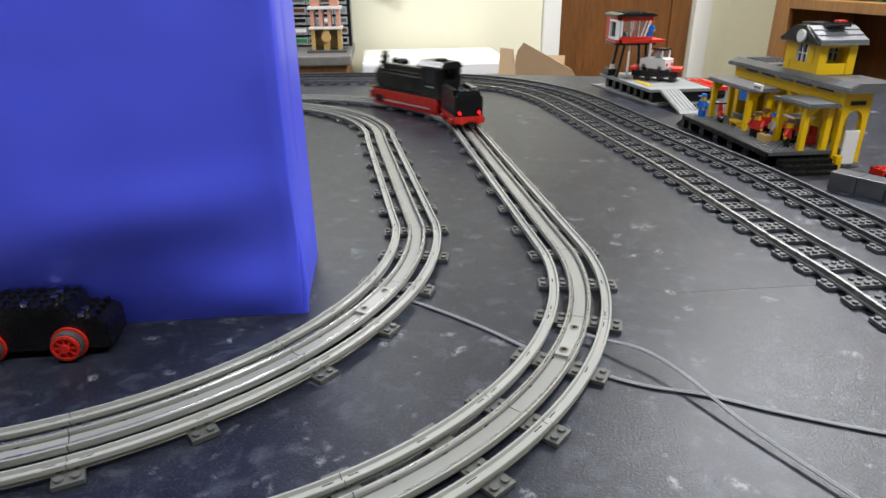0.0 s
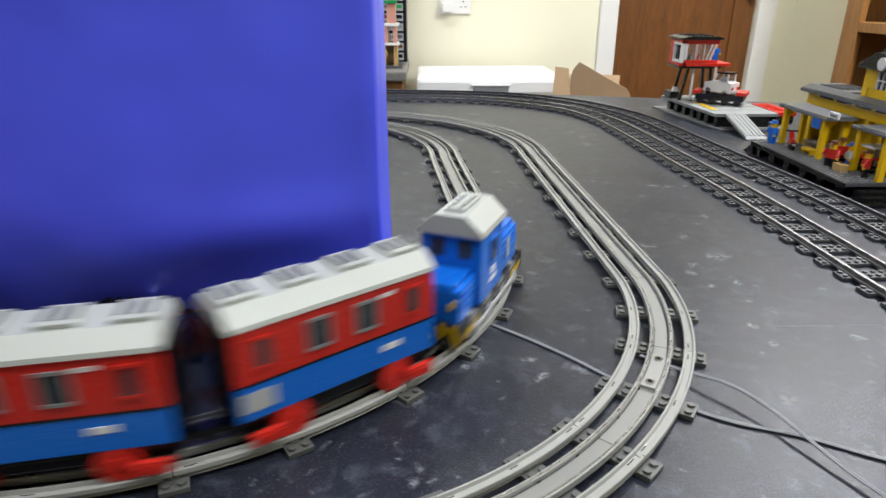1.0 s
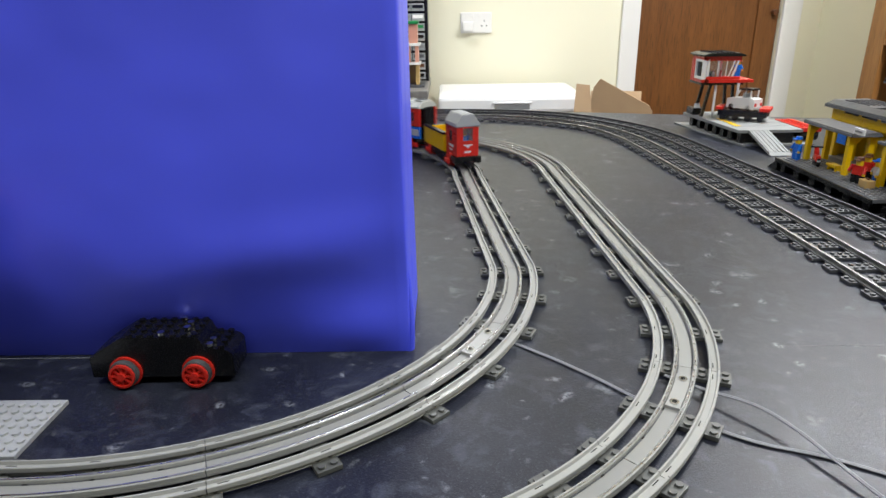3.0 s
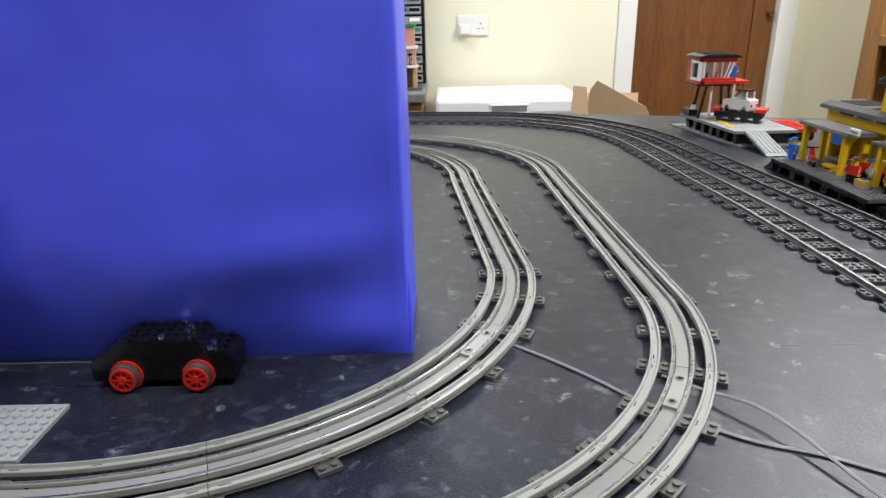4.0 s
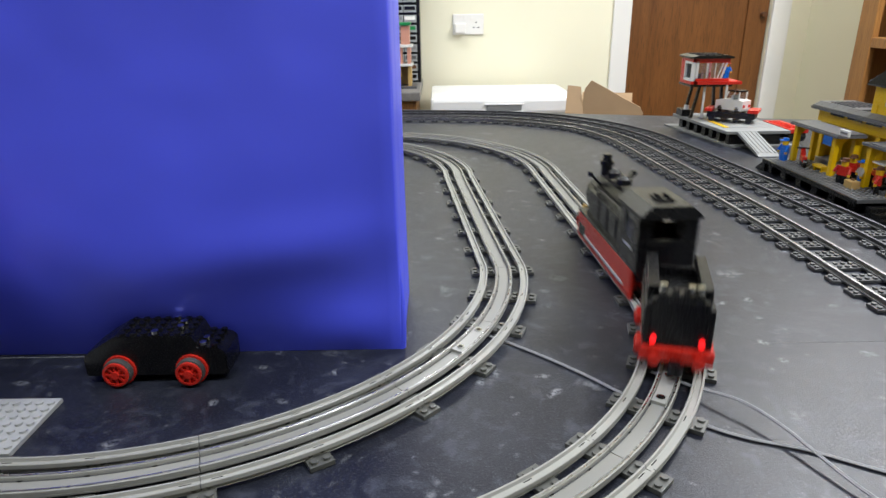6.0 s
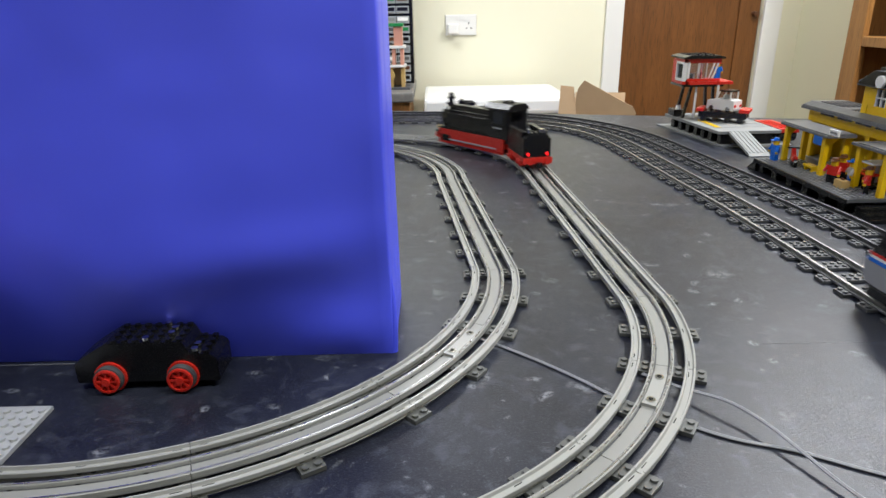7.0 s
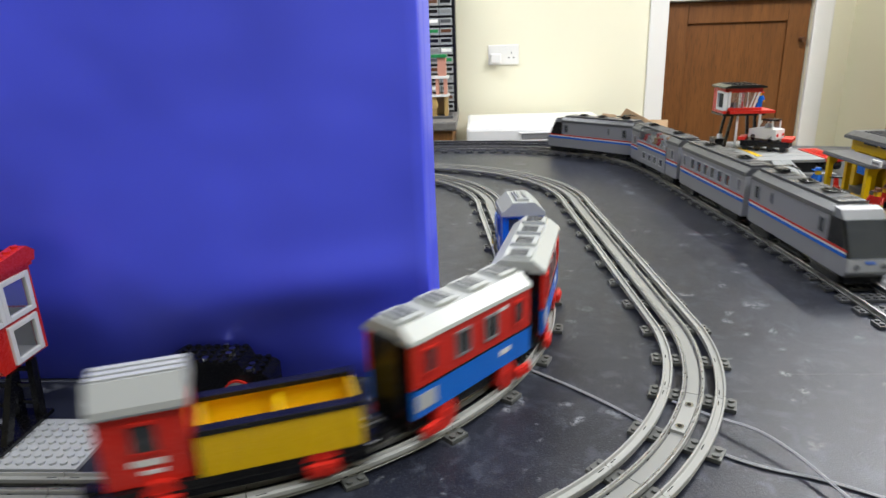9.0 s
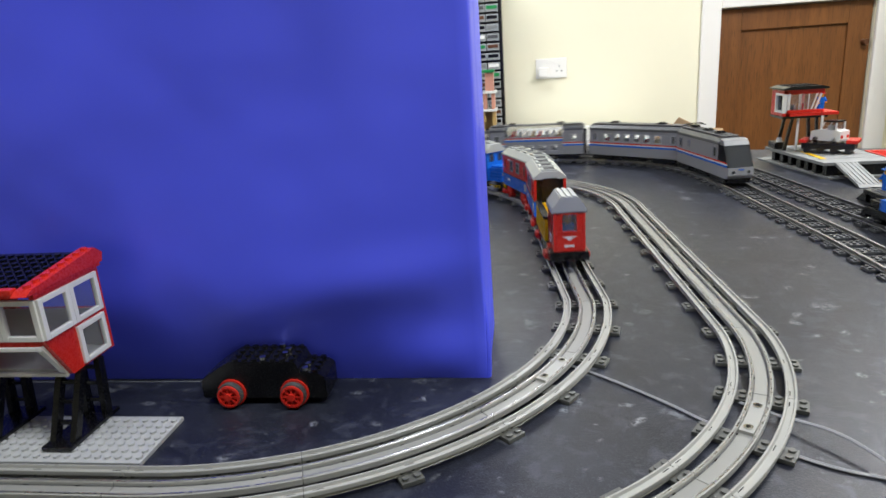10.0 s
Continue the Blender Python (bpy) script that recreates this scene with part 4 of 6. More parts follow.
def build_silver_car(double):
    t = thing("silver_coach", "toy brick grey express coach with striped sides" + (" and clear observation deck" if double else ""), "train coach", "cars of the grey express train")
    L, h = 0.232, 0.0235
    silver_base(t, L, 0.078)
    z0 = 0.0215
    walls("end_wall", t, LGREY2, box(-L / 2, -L / 2 + 0.004, -h + 0.0041, h - 0.0041, z0, 0.079), box(L / 2 - 0.004, L / 2, -h + 0.0041, h - 0.0041, z0, 0.079))
    part("cabin_floor", box(-L / 2 + 0.0045, L / 2 - 0.0045, -h + 0.0045, h - 0.0045, 0.0218, 0.0242, 0), DGREY, t)
    edge = [(-0.0245, 0.0792), (0.0245, 0.0792), (0.0235, 0.084), (0.0165, 0.0905), (-0.0165, 0.0905), (-0.0235, 0.084)]
    if double:
        for a, b in ((-L / 2, -0.0665), (0.0765, L / 2)):
            part("roof_edge", prism(edge, "x", a, b), DGREY, t)
        window_band(t, -L / 2, -0.0665, [(-0.092, 0.014)], h, z0, 0.052, 0.070, 0.079)
        window_band(t, 0.0765, L / 2, [(0.096, 0.014)], h, z0, 0.052, 0.070, 0.079)
        window_band(t, -0.066, 0.076, [(x, 0.017) for x in (-0.046, -0.018, 0.010, 0.038)], 0.0248, 0.0216, 0.0305, 0.0455, 0.0655)
        part("upper_floor", box(-0.066, 0.076, -0.0204, 0.0204, 0.062, 0.0645, 0), DGREY, t)
        dome = [(-0.0248, 0.0657), (-0.0248, 0.084), (-0.0172, 0.0912), (0.0172, 0.0912), (0.0248, 0.084), (0.0248, 0.0657), (0.0238, 0.0657), (0.0238, 0.0835), (0.0168, 0.0902), (-0.0168, 0.0902), (-0.0238, 0.0835), (-0.0238, 0.0657)]
        part("dome_window", prism(dome, "x", -0.066, 0.076), PANE, t, "clear curved observation window")
        for k in range(8):
            x = -0.06 + 0.0165 * k
            for s in (-1, 1):
                part("seat", joined(box(x, x + 0.009, *sorted((s * 0.006, s * 0.018)), 0.0647, 0.069, 0.001), box(x, x + 0.003, *sorted((s * 0.006, s * 0.018)), 0.0692, 0.078, 0.001)), (TAN, WHITE, LGREY, RED)[k % 4], t)
        for k in range(4):
            x = -0.066 + 0.0465 * k
            part("dome_rib", box(x, x + 0.0025, -0.0249, 0.0249, 0.0914, 0.0918, 0), LGREY2, t)
        stripes(t, 0.0249, -0.066, 0.076, 0.0545)
        stripes(t, h, -L / 2, -0.067, 0.042), stripes(t, h, 0.077, L / 2, 0.042)
    else:
        part("roof_edge", prism(edge, "x", -L / 2, L / 2), DGREY, t)
        window_band(t, -L / 2, L / 2, [(-0.1, 0.011)] + [(-0.062 + 0.0255 * k, 0.018) for k in range(6)] + [(0.1, 0.011)], h, z0, 0.0535, 0.0725, 0.079)
        for k in range(7):
            x = -0.075 + 0.0255 * k
            part("seat", joined(box(x, x + 0.010, -0.016, 0.016, 0.0244, 0.042, 0.001), box(x, x + 0.003, -0.016, 0.016, 0.0422, 0.06, 0.001)), (LGREY, TAN, RED, LGREY)[k % 4], t)
        stripes(t, h, -L / 2, L / 2, 0.042)
    rf = box(-L / 2 + 0.004, L / 2 - 0.004, -0.0155, 0.0155, 0.0919 if double else 0.0907, 0.094, 0.0006)
    part("roof_panel", rf, DGREY, t)
    for k in range(12):
        part("roof_rib", box(-L / 2 + 0.012 + 0.018 * k, -L / 2 + 0.013 + 0.018 * k, -0.015, 0.015, 0.0942, 0.0947, 0), DGREY, t)
    for x in (-0.06, 0.06):
        part("roof_vent", studs(box(x - 0.008, x + 0.008, -0.008, 0.008, 0.0949, 0.097, 0.0005), x - 0.004, 2, -0.004, 2, 0.097), BLACK, t)
    for s in (-1, 1):
        x0, x1 = sorted((s * L / 2, s * (L / 2 + 0.007)))
        part("gangway", box(x0, x1, -0.015, 0.015, 0.022, 0.08, 0.001), BLACK, t)
    return t, L


LGREY2 = plastic("silver_grey_plastic", (0.30, 0.305, 0.315), 0.3, 0.06)
WINFRAME = plastic("pale_window_frame", (0.5, 0.51, 0.52), 0.3, 0.04)


def build_silver_cab():
    """A driving unit: its sloped dark windscreen is at +x."""
    t = thing("express_engine", "toy brick grey express driving unit with sloped dark windscreen", "locomotive", "cars of the grey express train")
    L, h = 0.232, 0.0235
    silver_base(t, L, 0.078)
    xb = L / 2 - 0.042
    walls("body_wall", t, LGREY2, box(-L / 2, xb, -h, -h + 0.004, 0.0215, 0.079), box(-L / 2, xb, h - 0.004, h, 0.0215, 0.079), box(-L / 2, -L / 2 + 0.004, -h + 0.0041, h - 0.0041, 0.0215, 0.079))
    part("roof_edge", prism([(-0.0245, 0.0792), (0.0245, 0.0792), (0.0235, 0.084), (0.0165, 0.0905), (-0.0165, 0.0905), (-0.0235, 0.084)], "x", -L / 2, xb + 0.004), DGREY, t)
    nose = prism([(xb + 0.0002, 0.0215), (L / 2 - 0.004, 0.0215), (L / 2 + 0.002, 0.028), (L / 2 + 0.001, 0.0415), (xb + 0.0002, 0.0505)], "y", -h, h)
    part("nose", nose, LGREY2, t)
    for s in (-1, 1):
        side = prism([(xb + 0.0004, 0.0507), (L / 2 - 0.001, 0.0420), (L / 2 - 0.020, 0.079), (xb + 0.0004, 0.079)], "y", *sorted((s * h, s * (h - 0.003))))
        part("side_window", side, BLACK, t, "black glossy cab side window")
        for x in (-0.095, 0.062):
            window(t, x, 0.065, 0.012, 0.019, h, s, MGREY, DARKPANE)
        window(t, -0.055, 0.067, 0.005, 0.014, h, s, MGREY, DARKPANE)
    part("windscreen", prism([(L / 2 - 0.0025, 0.0418), (L / 2 + 0.0005, 0.0418), (L / 2 - 0.0185, 0.0785), (L / 2 - 0.0215, 0.0785)], "y", -h + 0.0031, h - 0.0031), DARKPANE, t, "smoked sloped windscreen")
    part("cab_seat", box(xb + 0.004, xb + 0.016, -0.012, 0.012, 0.0507, 0.064, 0.001), LGREY, t)
    part("nose_roof", prism([(xb + 0.0042, 0.0795), (L / 2 - 0.018, 0.0795), (L / 2 - 0.026, 0.0885), (xb + 0.0042, 0.0905)], "y", -0.0225, 0.0225), MGREY, t)
    part("roof_panel", box(-L / 2 + 0.004, xb - 0.002, -0.0155, 0.0155, 0.0907, 0.094, 0.0006), DGREY, t)
    for k in range(9):
        part("roof_rib", box(-L / 2 + 0.014 + 0.02 * k, -L / 2 + 0.015 + 0.02 * k, -0.015, 0.015, 0.0942, 0.0947, 0), DGREY, t)
    for x in (-0.02, 0.03):
        part("roof_vent", studs(box(x - 0.008, x + 0.008, -0.008, 0.008, 0.0949, 0.097, 0.0005), x - 0.004, 2, -0.004, 2, 0.097), BLACK, t)
    pan = box(-L / 2 + 0.018, -L / 2 + 0.05, -0.0145, -0.0125, 0.1, 0.102, 0.0004)
    joined(pan, box(-L / 2 + 0.018, -L / 2 + 0.05, 0.0125, 0.0145, 0.1, 0.102, 0.0004), box(-L / 2 + 0.03, -L / 2 + 0.034, -0.0145, 0.0145, 0.102, 0.1035, 0.0004), box(-L / 2 + 0.026, -L / 2 + 0.042, -0.006, 0.006, 0.095, 0.0999, 0.0004))
    part("pantograph", pan, BLACK, t)
    for y in (-0.014, 0.014):
        part("head_lamp", cy(bmesh.new(), L / 2 + 0.0012, y, 0.034, 0.003, 0.0016, "x", 12), CHROME, t)
    part("lettering", box(L / 2 + 0.0014, L / 2 + 0.0022, -0.005, 0.005, 0.037, 0.039, 0), BLUE, t, "small blue lettering bar")
    part("front_skirt", box(L / 2 - 0.012, L / 2 - 0.004, -0.020, 0.020, 0.0125, 0.0213, 0.001), BLACK, t)
    stripes(t, h, -L / 2, L / 2 - 0.0045, 0.042)
    part("gangway", box(-L / 2 - 0.006, -L / 2, -0.015, 0.015, 0.022, 0.08, 0.001), BLACK, t)
    return t, L


def build_blue_engine():
    t = thing("blue_engine", "toy brick black and blue locomotive on the outer track", "locomotive")
    L = 0.16
    part("frame", box(-L / 2, L / 2, -0.0235, 0.0235, 0.018, 0.028, 0.0006), BLACK, t)
    part("front_plate", prism([(L / 2, 0.012), (L / 2 + 0.014, 0.012), (L / 2, 0.03)], "y", -0.0235, 0.0235), BLACK, t)
    part("body", box(-L / 2 + 0.006, L / 2 - 0.03, -0.0235, 0.0235, 0.0282, 0.044, 0.0008), BLUE, t)
    part("upper_body", box(-L / 2 + 0.006, L / 2 - 0.045, -0.0225, 0.0225, 0.0442, 0.075, 0.0008), BLACK, t)
    part("bonnet", studs(box(L / 2 - 0.029, L / 2 - 0.004, -0.0195, 0.0195, 0.0282, 0.038, 0.0008), L / 2 - 0.024, 3, -0.012, 4, 0.038), BLACK, t)
    buffers(t, L / 2, 1), coupling(t, L / 2, 1)
    for x in (-0.05, -0.015, 0.02, 0.055):
        wheel_pair(t, x, 0.0092, BLACK)
    return t, L


# ---- tags for repeated looks, then the trains themselves ----
FLEET = []


def run(made, loop, mid, times, flip=False):
    """Put a vehicle on its loop: its middle is `mid` ahead of the train's mark, which passes the lengths in `times`."""
    FLEET.append((made[0], loop, made[1], mid, times, flip))


def small_train():
    lap = INNER.length
    marks = ((0.0, 0.012), (0.5, 0.337), (1.0, 0.667), (2.4, 1.452), (3.4, 2.016), (7.6, 0.0665 + lap), (8.5, 0.5915 + lap), (9.0, 0.892 + lap), (9.3, 1.054 + lap), (10.0, 1.466 + lap))
    run(build_van(), INNER, -0.324, marks)
    coach = build_coach()
    run(coach, INNER, -0.157, marks)
    run((copy_thing(coach[0], Matrix()), coach[1]), INNER, -0.003, marks)
    run(build_shunter(), INNER, 0.158, marks)


def steam_train():
    lap = OUTER.length
    marks = ((0.0, 1.678), (0.5, 1.678 + 0.39), (0.8, 1.678 + 0.6), (4.8, 0.21 + lap), (5.0, 0.355 + lap), (5.5, 0.715 + lap), (5.7, 0.843 + lap), (7.0, 1.685 + lap), (8.0, 2.345 + lap), (10.0, 3.6 + lap))
    run(build_tender(), OUTER, 0.037, marks)
    run(build_steam(), OUTER, 0.211, marks)


def express_train():
    s0 = NEAR9.nearest(.47, .685)
    marks = ((0.0, s0 + 0.54 * (0 - 9.0)), (10.0, s0 + 0.54))
    cab = build_silver_cab()
    run(cab, NEAR9, 0.114, marks, True)
    run(build_silver_car(False), NEAR9, 0.361, marks)
    run(build_silver_car(True), NEAR9, 0.618, marks)
    run((copy_thing(cab[0], Matrix()), cab[1]), NEAR9, 0.876, marks)


small_train(), steam_train(), express_train()
s0 = FAR9.nearest(.535, .88)
run(build_blue_engine(), FAR9, 0.0, ((0.0, s0 - 5.0), (10.0, s0)))


def motions():
    for ob, loop, length, mid, times, flip in FLEET:
        rows = []
        for i in range(101):
            t = i / 10
            s = float(np.interp(t, [a for a, b in times], [b for a, b in times])) + mid
            a, b = loop.at(s - length * 0.3), loop.at(s + length * 0.3)
            c, d = (a + b) / 2, (a - b) if flip else (b - a)
            rows.append((t, pose(c.x, c.y, 0, 0, 0, math.degrees(math.atan2(d.y, d.x)))))
        walk(ob, rows)

# ---- things on and round the table ----


def multi(bms_mats, name, parent=None):
    """One mesh of several coloured pieces."""
    me = bpy.data.meshes.new(name)
    out = bmesh.new()
    mats = []
    for b, mat in bms_mats:
        if mat not in mats:
            mats.append(mat)
        for f in b.faces:
            f.material_index = mats.index(mat)
        tmp = bpy.data.meshes.new("tmp")
        b.to_mesh(tmp)
        b.free()
        out.from_mesh(tmp)
        bpy.data.meshes.remove(tmp)
    out.to_mesh(me)
    out.free()
    for mat in mats:
        me.materials.append(mat)
    ob = new(name, me)
    if parent is not None:
        ob.parent = parent
    return ob


def doll(label, m, torso, legs, hat, seated=False):
    """A toy figure, one plain mesh; its feet are at z = 0."""
    z = 0.0 if not seated else -0.004
    ps = []
    for s in (-1, 1):
        if seated:
            ps.append((box(-0.004, 0.010, s * 0.0041 - 0.0036, s * 0.0041 + 0.0036, 0.0, 0.006, 0.0008), legs))
        else:
            ps.append((box(-0.003, 0.003, s * 0.0041 - 0.0036, s * 0.0041 + 0.0036, 0.0, 0.0125, 0.0008), legs))
        arm = cy(bmesh.new(), 0, 0, -0.010, 0.0022, 0.0105, "z", 8)
        bmesh.ops.transform(arm, matrix=Matrix.Translation((0, s * 0.0092, z + 0.0245)) @ pose(0, 0, 0, s * 14, -25, 0), verts=arm.verts)
        ps.append((arm, torso))
        ps.append((cy(bmesh.new(), 0.0035, s * 0.0112, z + 0.0125, 0.002, 0.003, "z", 8), SKIN))
    ps.append((prism([(-0.0078, z + 0.0127), (0.0078, z + 0.0127), (0.0058, z + 0.0255), (-0.0058, z + 0.0255)], "x", -0.0036, 0.0036), torso))
    ps.append((cy(bmesh.new(), 0, 0, z + 0.0257, 0.0047, 0.0082, "z", 12), SKIN))
    ps.append((cy(bmesh.new(), 0, 0, z + 0.0325, 0.0053, 0.0042, "z", 12, 0.0042), hat))
    ps.append((box(0.001, 0.0085, -0.0042, 0.0042, z + 0.0325, z + 0.0336, 0), hat))
    ob = multi(ps, "toy_figure")
    ob.matrix_world = m
    return tagged(ob, label, "figurine", "toy figures")


def build_motor():
    t = thing("toy_motor", "black toy train motor with red spoked wheels and rubber tyres", "toy motor", m=pose(-0.1765, 0.4865, 0))
    L = 0.105
    prof = [(-L / 2, 0.006), (L / 2, 0.006), (L / 2, 0.024), (L / 2 - 0.004, 0.0275), (L / 2 - 0.020, 0.0295), (L / 2 - 0.024, 0.0385), (-L / 2 + 0.026, 0.0385), (-L / 2 + 0.010, 0.029), (-L / 2, 0.022)]
    bm = prism(prof, "y", -0.0155, 0.0155)
    bmesh.ops.bevel(bm, geom=bm.edges[:], offset=0.0008, segments=2, affect="EDGES")
    part("casing", bm, BLACK, t)
    part("top_studs", studs(bmesh.new(), -L / 2 + 0.0305, 7, -0.012, 4, 0.0384, 10), BLACK, t)
    part("step_studs", studs(bmesh.new(), L / 2 - 0.0165, 2, -0.012, 4, 0.0289, 10), BLACK, t)
    for x, y, z in ((0.018, -0.004, 0.0401), (0.018, 0.004, 0.0401), (0.002, -0.012, 0.0401), (0.010, 0.012, 0.0401), (L / 2 - 0.0165, -0.004, 0.0306), (L / 2 - 0.0165, -0.012, 0.0306)):
        c = cy(bmesh.new(), x, y, z - 0.0006, 0.0026, 0.0022, "z", 12)
        part("contact_socket", c, CHROME, t, "shiny metal contact socket")
    for x in (-0.0265, 0.0265):
        for s in (-1, 1):
            y = s * 0.0195
            w = part("wheel", cy(bmesh.new(), x, y - 0.0022, 0.0118, 0.0095, 0.0044, "y", 24), RED, t)
            part("flange", cy(bmesh.new(), x, y - 0.0011 - s * 0.0033, 0.0118, 0.0118, 0.0022, "y", 28), RED, w)
            n = 28
            bm = bmesh.new()
            prof = [(0.0088, -0.0022), (0.0103, -0.002), (0.0105, 0.0005), (0.0103, 0.0026), (0.0088, 0.003)]
            rings = [[bm.verts.new((x + r * math.cos(2 * math.pi * k / n), y + s * yy, 0.0118 + r * math.sin(2 * math.pi * k / n))) for r, yy in prof] for k in range(n)]
            for k in range(n):
                a, b = rings[k], rings[(k + 1) % n]
                for i in range(5):
                    bm.faces.new((a[i], a[(i + 1) % 5], b[(i + 1) % 5], b[i]))
            bmesh.ops.recalc_face_normals(bm, faces=bm.faces)
            part("tyre", bm, RUBBER, w, "grey rubber tyre")
            rim = bmesh.new()
            rr = [[rim.verts.new((x + r * math.cos(2 * math.pi * k / n), y + s * yy, 0.0118 + r * math.sin(2 * math.pi * k / n))) for r, yy in ((0.0072, 0.0022), (0.0092, 0.0022), (0.0093, 0.0048), (0.0076, 0.0050))] for k in range(n)]
            for k in range(n):
                a, b = rr[k], rr[(k + 1) % n]
                for i in range(4):
                    rim.faces.new((a[i], a[(i + 1) % 4], b[(i + 1) % 4], b[i]))
            bmesh.ops.recalc_face_normals(rim, faces=rim.faces)
            part("rim", rim, RED, w)
            hub = cy(bmesh.new(), x, min(y + s * 0.0021, y + s * 0.0058), 0.0118, 0.003, 0.0037, "y", 12)
            part("hub", hub, RED, w)
            for k in range(8):
                a = math.pi * k / 4
                sp = bx(bmesh.new(), 0.002, 0.0078, *sorted((s * 0.0021, s * 0.0044)), -0.0008, 0.0008)
                bmesh.ops.transform(sp, matrix=Matrix.Translation((x, y, 0.0118)) @ Matrix.Rotation(a, 4, "Y"), verts=sp.verts)
                part("spoke", sp, RED, w)


build_motor()


def build_baseplate():
    t = thing("toy_baseplate", "light grey studded toy baseplate beside the track", "baseplate")
    part("plate", box(-0.395, -0.235, 0.3865, 0.4475, 0.0, 0.0032, 0.0003), LGREY, t)
    me = mesh_of("stud", cy(bmesh.new(), 0, 0, 0, 0.0024, 0.0017, "z", 12), LGREY)
    for i in range(20):
        for j in range(7):
            ob = new("stud", me)
            ob.parent = t
            ob.location = (-0.391 + 0.008 * i, 0.3925 + 0.008 * j, 0.0032)


build_baseplate()


def build_signal_house():
    """A red cabin with white windows on black trestle legs; its front leans out over the track."""
    t = thing("signal_house", "red and white toy brick signal cabin on black legs", "toy building")
    z0 = 0.0034
    for x in (-0.306, -0.372):
        part("leg_foot", box(x - 0.012, x + 0.012, 0.397, 0.456, z0 + 0.0014, z0 + 0.0046, 0.0005), BLACK, t)
        for y, lean in ((0.408, -0.006), (0.446, 0.006)):
            for dx in (-0.008, 0.008):
                tip = y + (0.021 if lean < 0 else 0.004)
                leg = prism([(y - 0.0036, z0 + 0.0047), (y + 0.0036, z0 + 0.0047), (tip + 0.003, 0.0545), (tip - 0.003, 0.0545)], "x", x + dx - 0.0024, x + dx + 0.0024)
                part("leg", leg, BLACK, t)
            for z in (0.018, 0.032, 0.045):
                yz = y + (0.021 if lean < 0 else 0.004) * (z - 0.008) / 0.0465
                part("brace", box(x - 0.0055, x + 0.0055, yz - 0.0015, yz + 0.0015, z, z + 0.003, 0.0004), BLACK, t)
    xr, xl = -0.297, -0.392
    yb = 0.470
    lower = prism([(0.421, 0.0552), (0.433, 0.0552), (0.433, 0.0925), (0.402, 0.0925), (0.402, 0.0915)], "x", xr - 0.004, xr)
    joined(lower, bx(bmesh.new(), xr - 0.004, xr, 0.433, 0.4645, 0.0552, 0.0575), bx(bmesh.new(), xr - 0.004, xr, 0.433, 0.4645, 0.0895, 0.0925), bx(bmesh.new(), xr - 0.004, xr, 0.4645, yb, 0.0552, 0.128), bx(bmesh.new(), xr - 0.004, xr, 0.402, 0.4645, 0.1255, 0.128))
    part("side_wall", lower, RED, t)
    part("side_wall", joined(prism([(0.421, 0.0552), (yb, 0.0552), (yb, 0.0925), (0.402, 0.0925), (0.402, 0.0915)], "x", xl, xl + 0.004), bx(bmesh.new(), xl, xl + 0.004, 0.402, yb, 0.1255, 0.128)), RED, t)
    part("back_wall", joined(box(xl + 0.0041, xr - 0.0041, yb - 0.004, yb, 0.0552, 0.0925), box(xl + 0.0041, xr - 0.0041, yb - 0.004, yb, 0.1225, 0.128), box(xl + 0.0041, xl + 0.02, yb - 0.004, yb, 0.0925, 0.1225)), RED, t)
    part("floor", box(xl + 0.0041, xr - 0.0041, 0.4225, yb - 0.0041, 0.0552, 0.0585), LGREY, t)
    part("lining", box(xl + 0.0042, xr - 0.006, yb - 0.0048, yb - 0.0042, 0.0586, 0.0925, 0), LGREY, t)
    part("front_band", box(xl + 0.0041, xr - 0.0041, 0.402, 0.406, 0.088, 0.0925), RED, t)
    part("sloped_front", prism([(0.4212, 0.0552), (0.4255, 0.0552), (0.4062, 0.088), (0.402, 0.088)], "x", xl + 0.0041, xr - 0.0041), PANE, t, "clear sloped lower window")
    part("sloped_edge", prism([(0.4200, 0.0552), (0.4232, 0.0552), (0.4042, 0.0875), (0.4008, 0.0875)], "x", xr - 0.009, xr - 0.0039), WHITE, t)
    part("sloped_head", box(xl + 0.0041, xr - 0.0041, 0.4004, 0.4018, 0.0845, 0.088), WHITE, t)
    part("sill", box(xl + 0.004, xr - 0.004, 0.4185, 0.4212, 0.0535, 0.0565), WHITE, t)

    def win(name, x0, x1, y0, y1, za, zb, axis):
        e = 0.0042
        if axis == "x":
            bms = [box(x0, x1, y0, y0 + e, za, zb, 0.0006), box(x0, x1, y1 - e, y1, za, zb, 0.0006), box(x0, x1, y0 + e, y1 - e, za, za + e, 0.0006), box(x0, x1, y0 + e, y1 - e, zb - e, zb, 0.0006)]
            pane = box((x0 + x1) / 2 - 0.0004, (x0 + x1) / 2 + 0.0004, y0 + e, y1 - e, za + e, zb - e, 0)
        else:
            bms = [box(x0, x0 + e, y0, y1, za, zb, 0.0006), box(x1 - e, x1, y0, y1, za, zb, 0.0006), box(x0 + e, x1 - e, y0, y1, za, za + e, 0.0006), box(x0 + e, x1 - e, y0, y1, zb - e, zb, 0.0006)]
            pane = box(x0 + e, x1 - e, (y0 + y1) / 2 - 0.0004, (y0 + y1) / 2 + 0.0004, za + e, zb - e, 0)
        f = part(name, joined(*bms), WHITE, t, "white window frame")
        part("pane", pane, PANE, f)
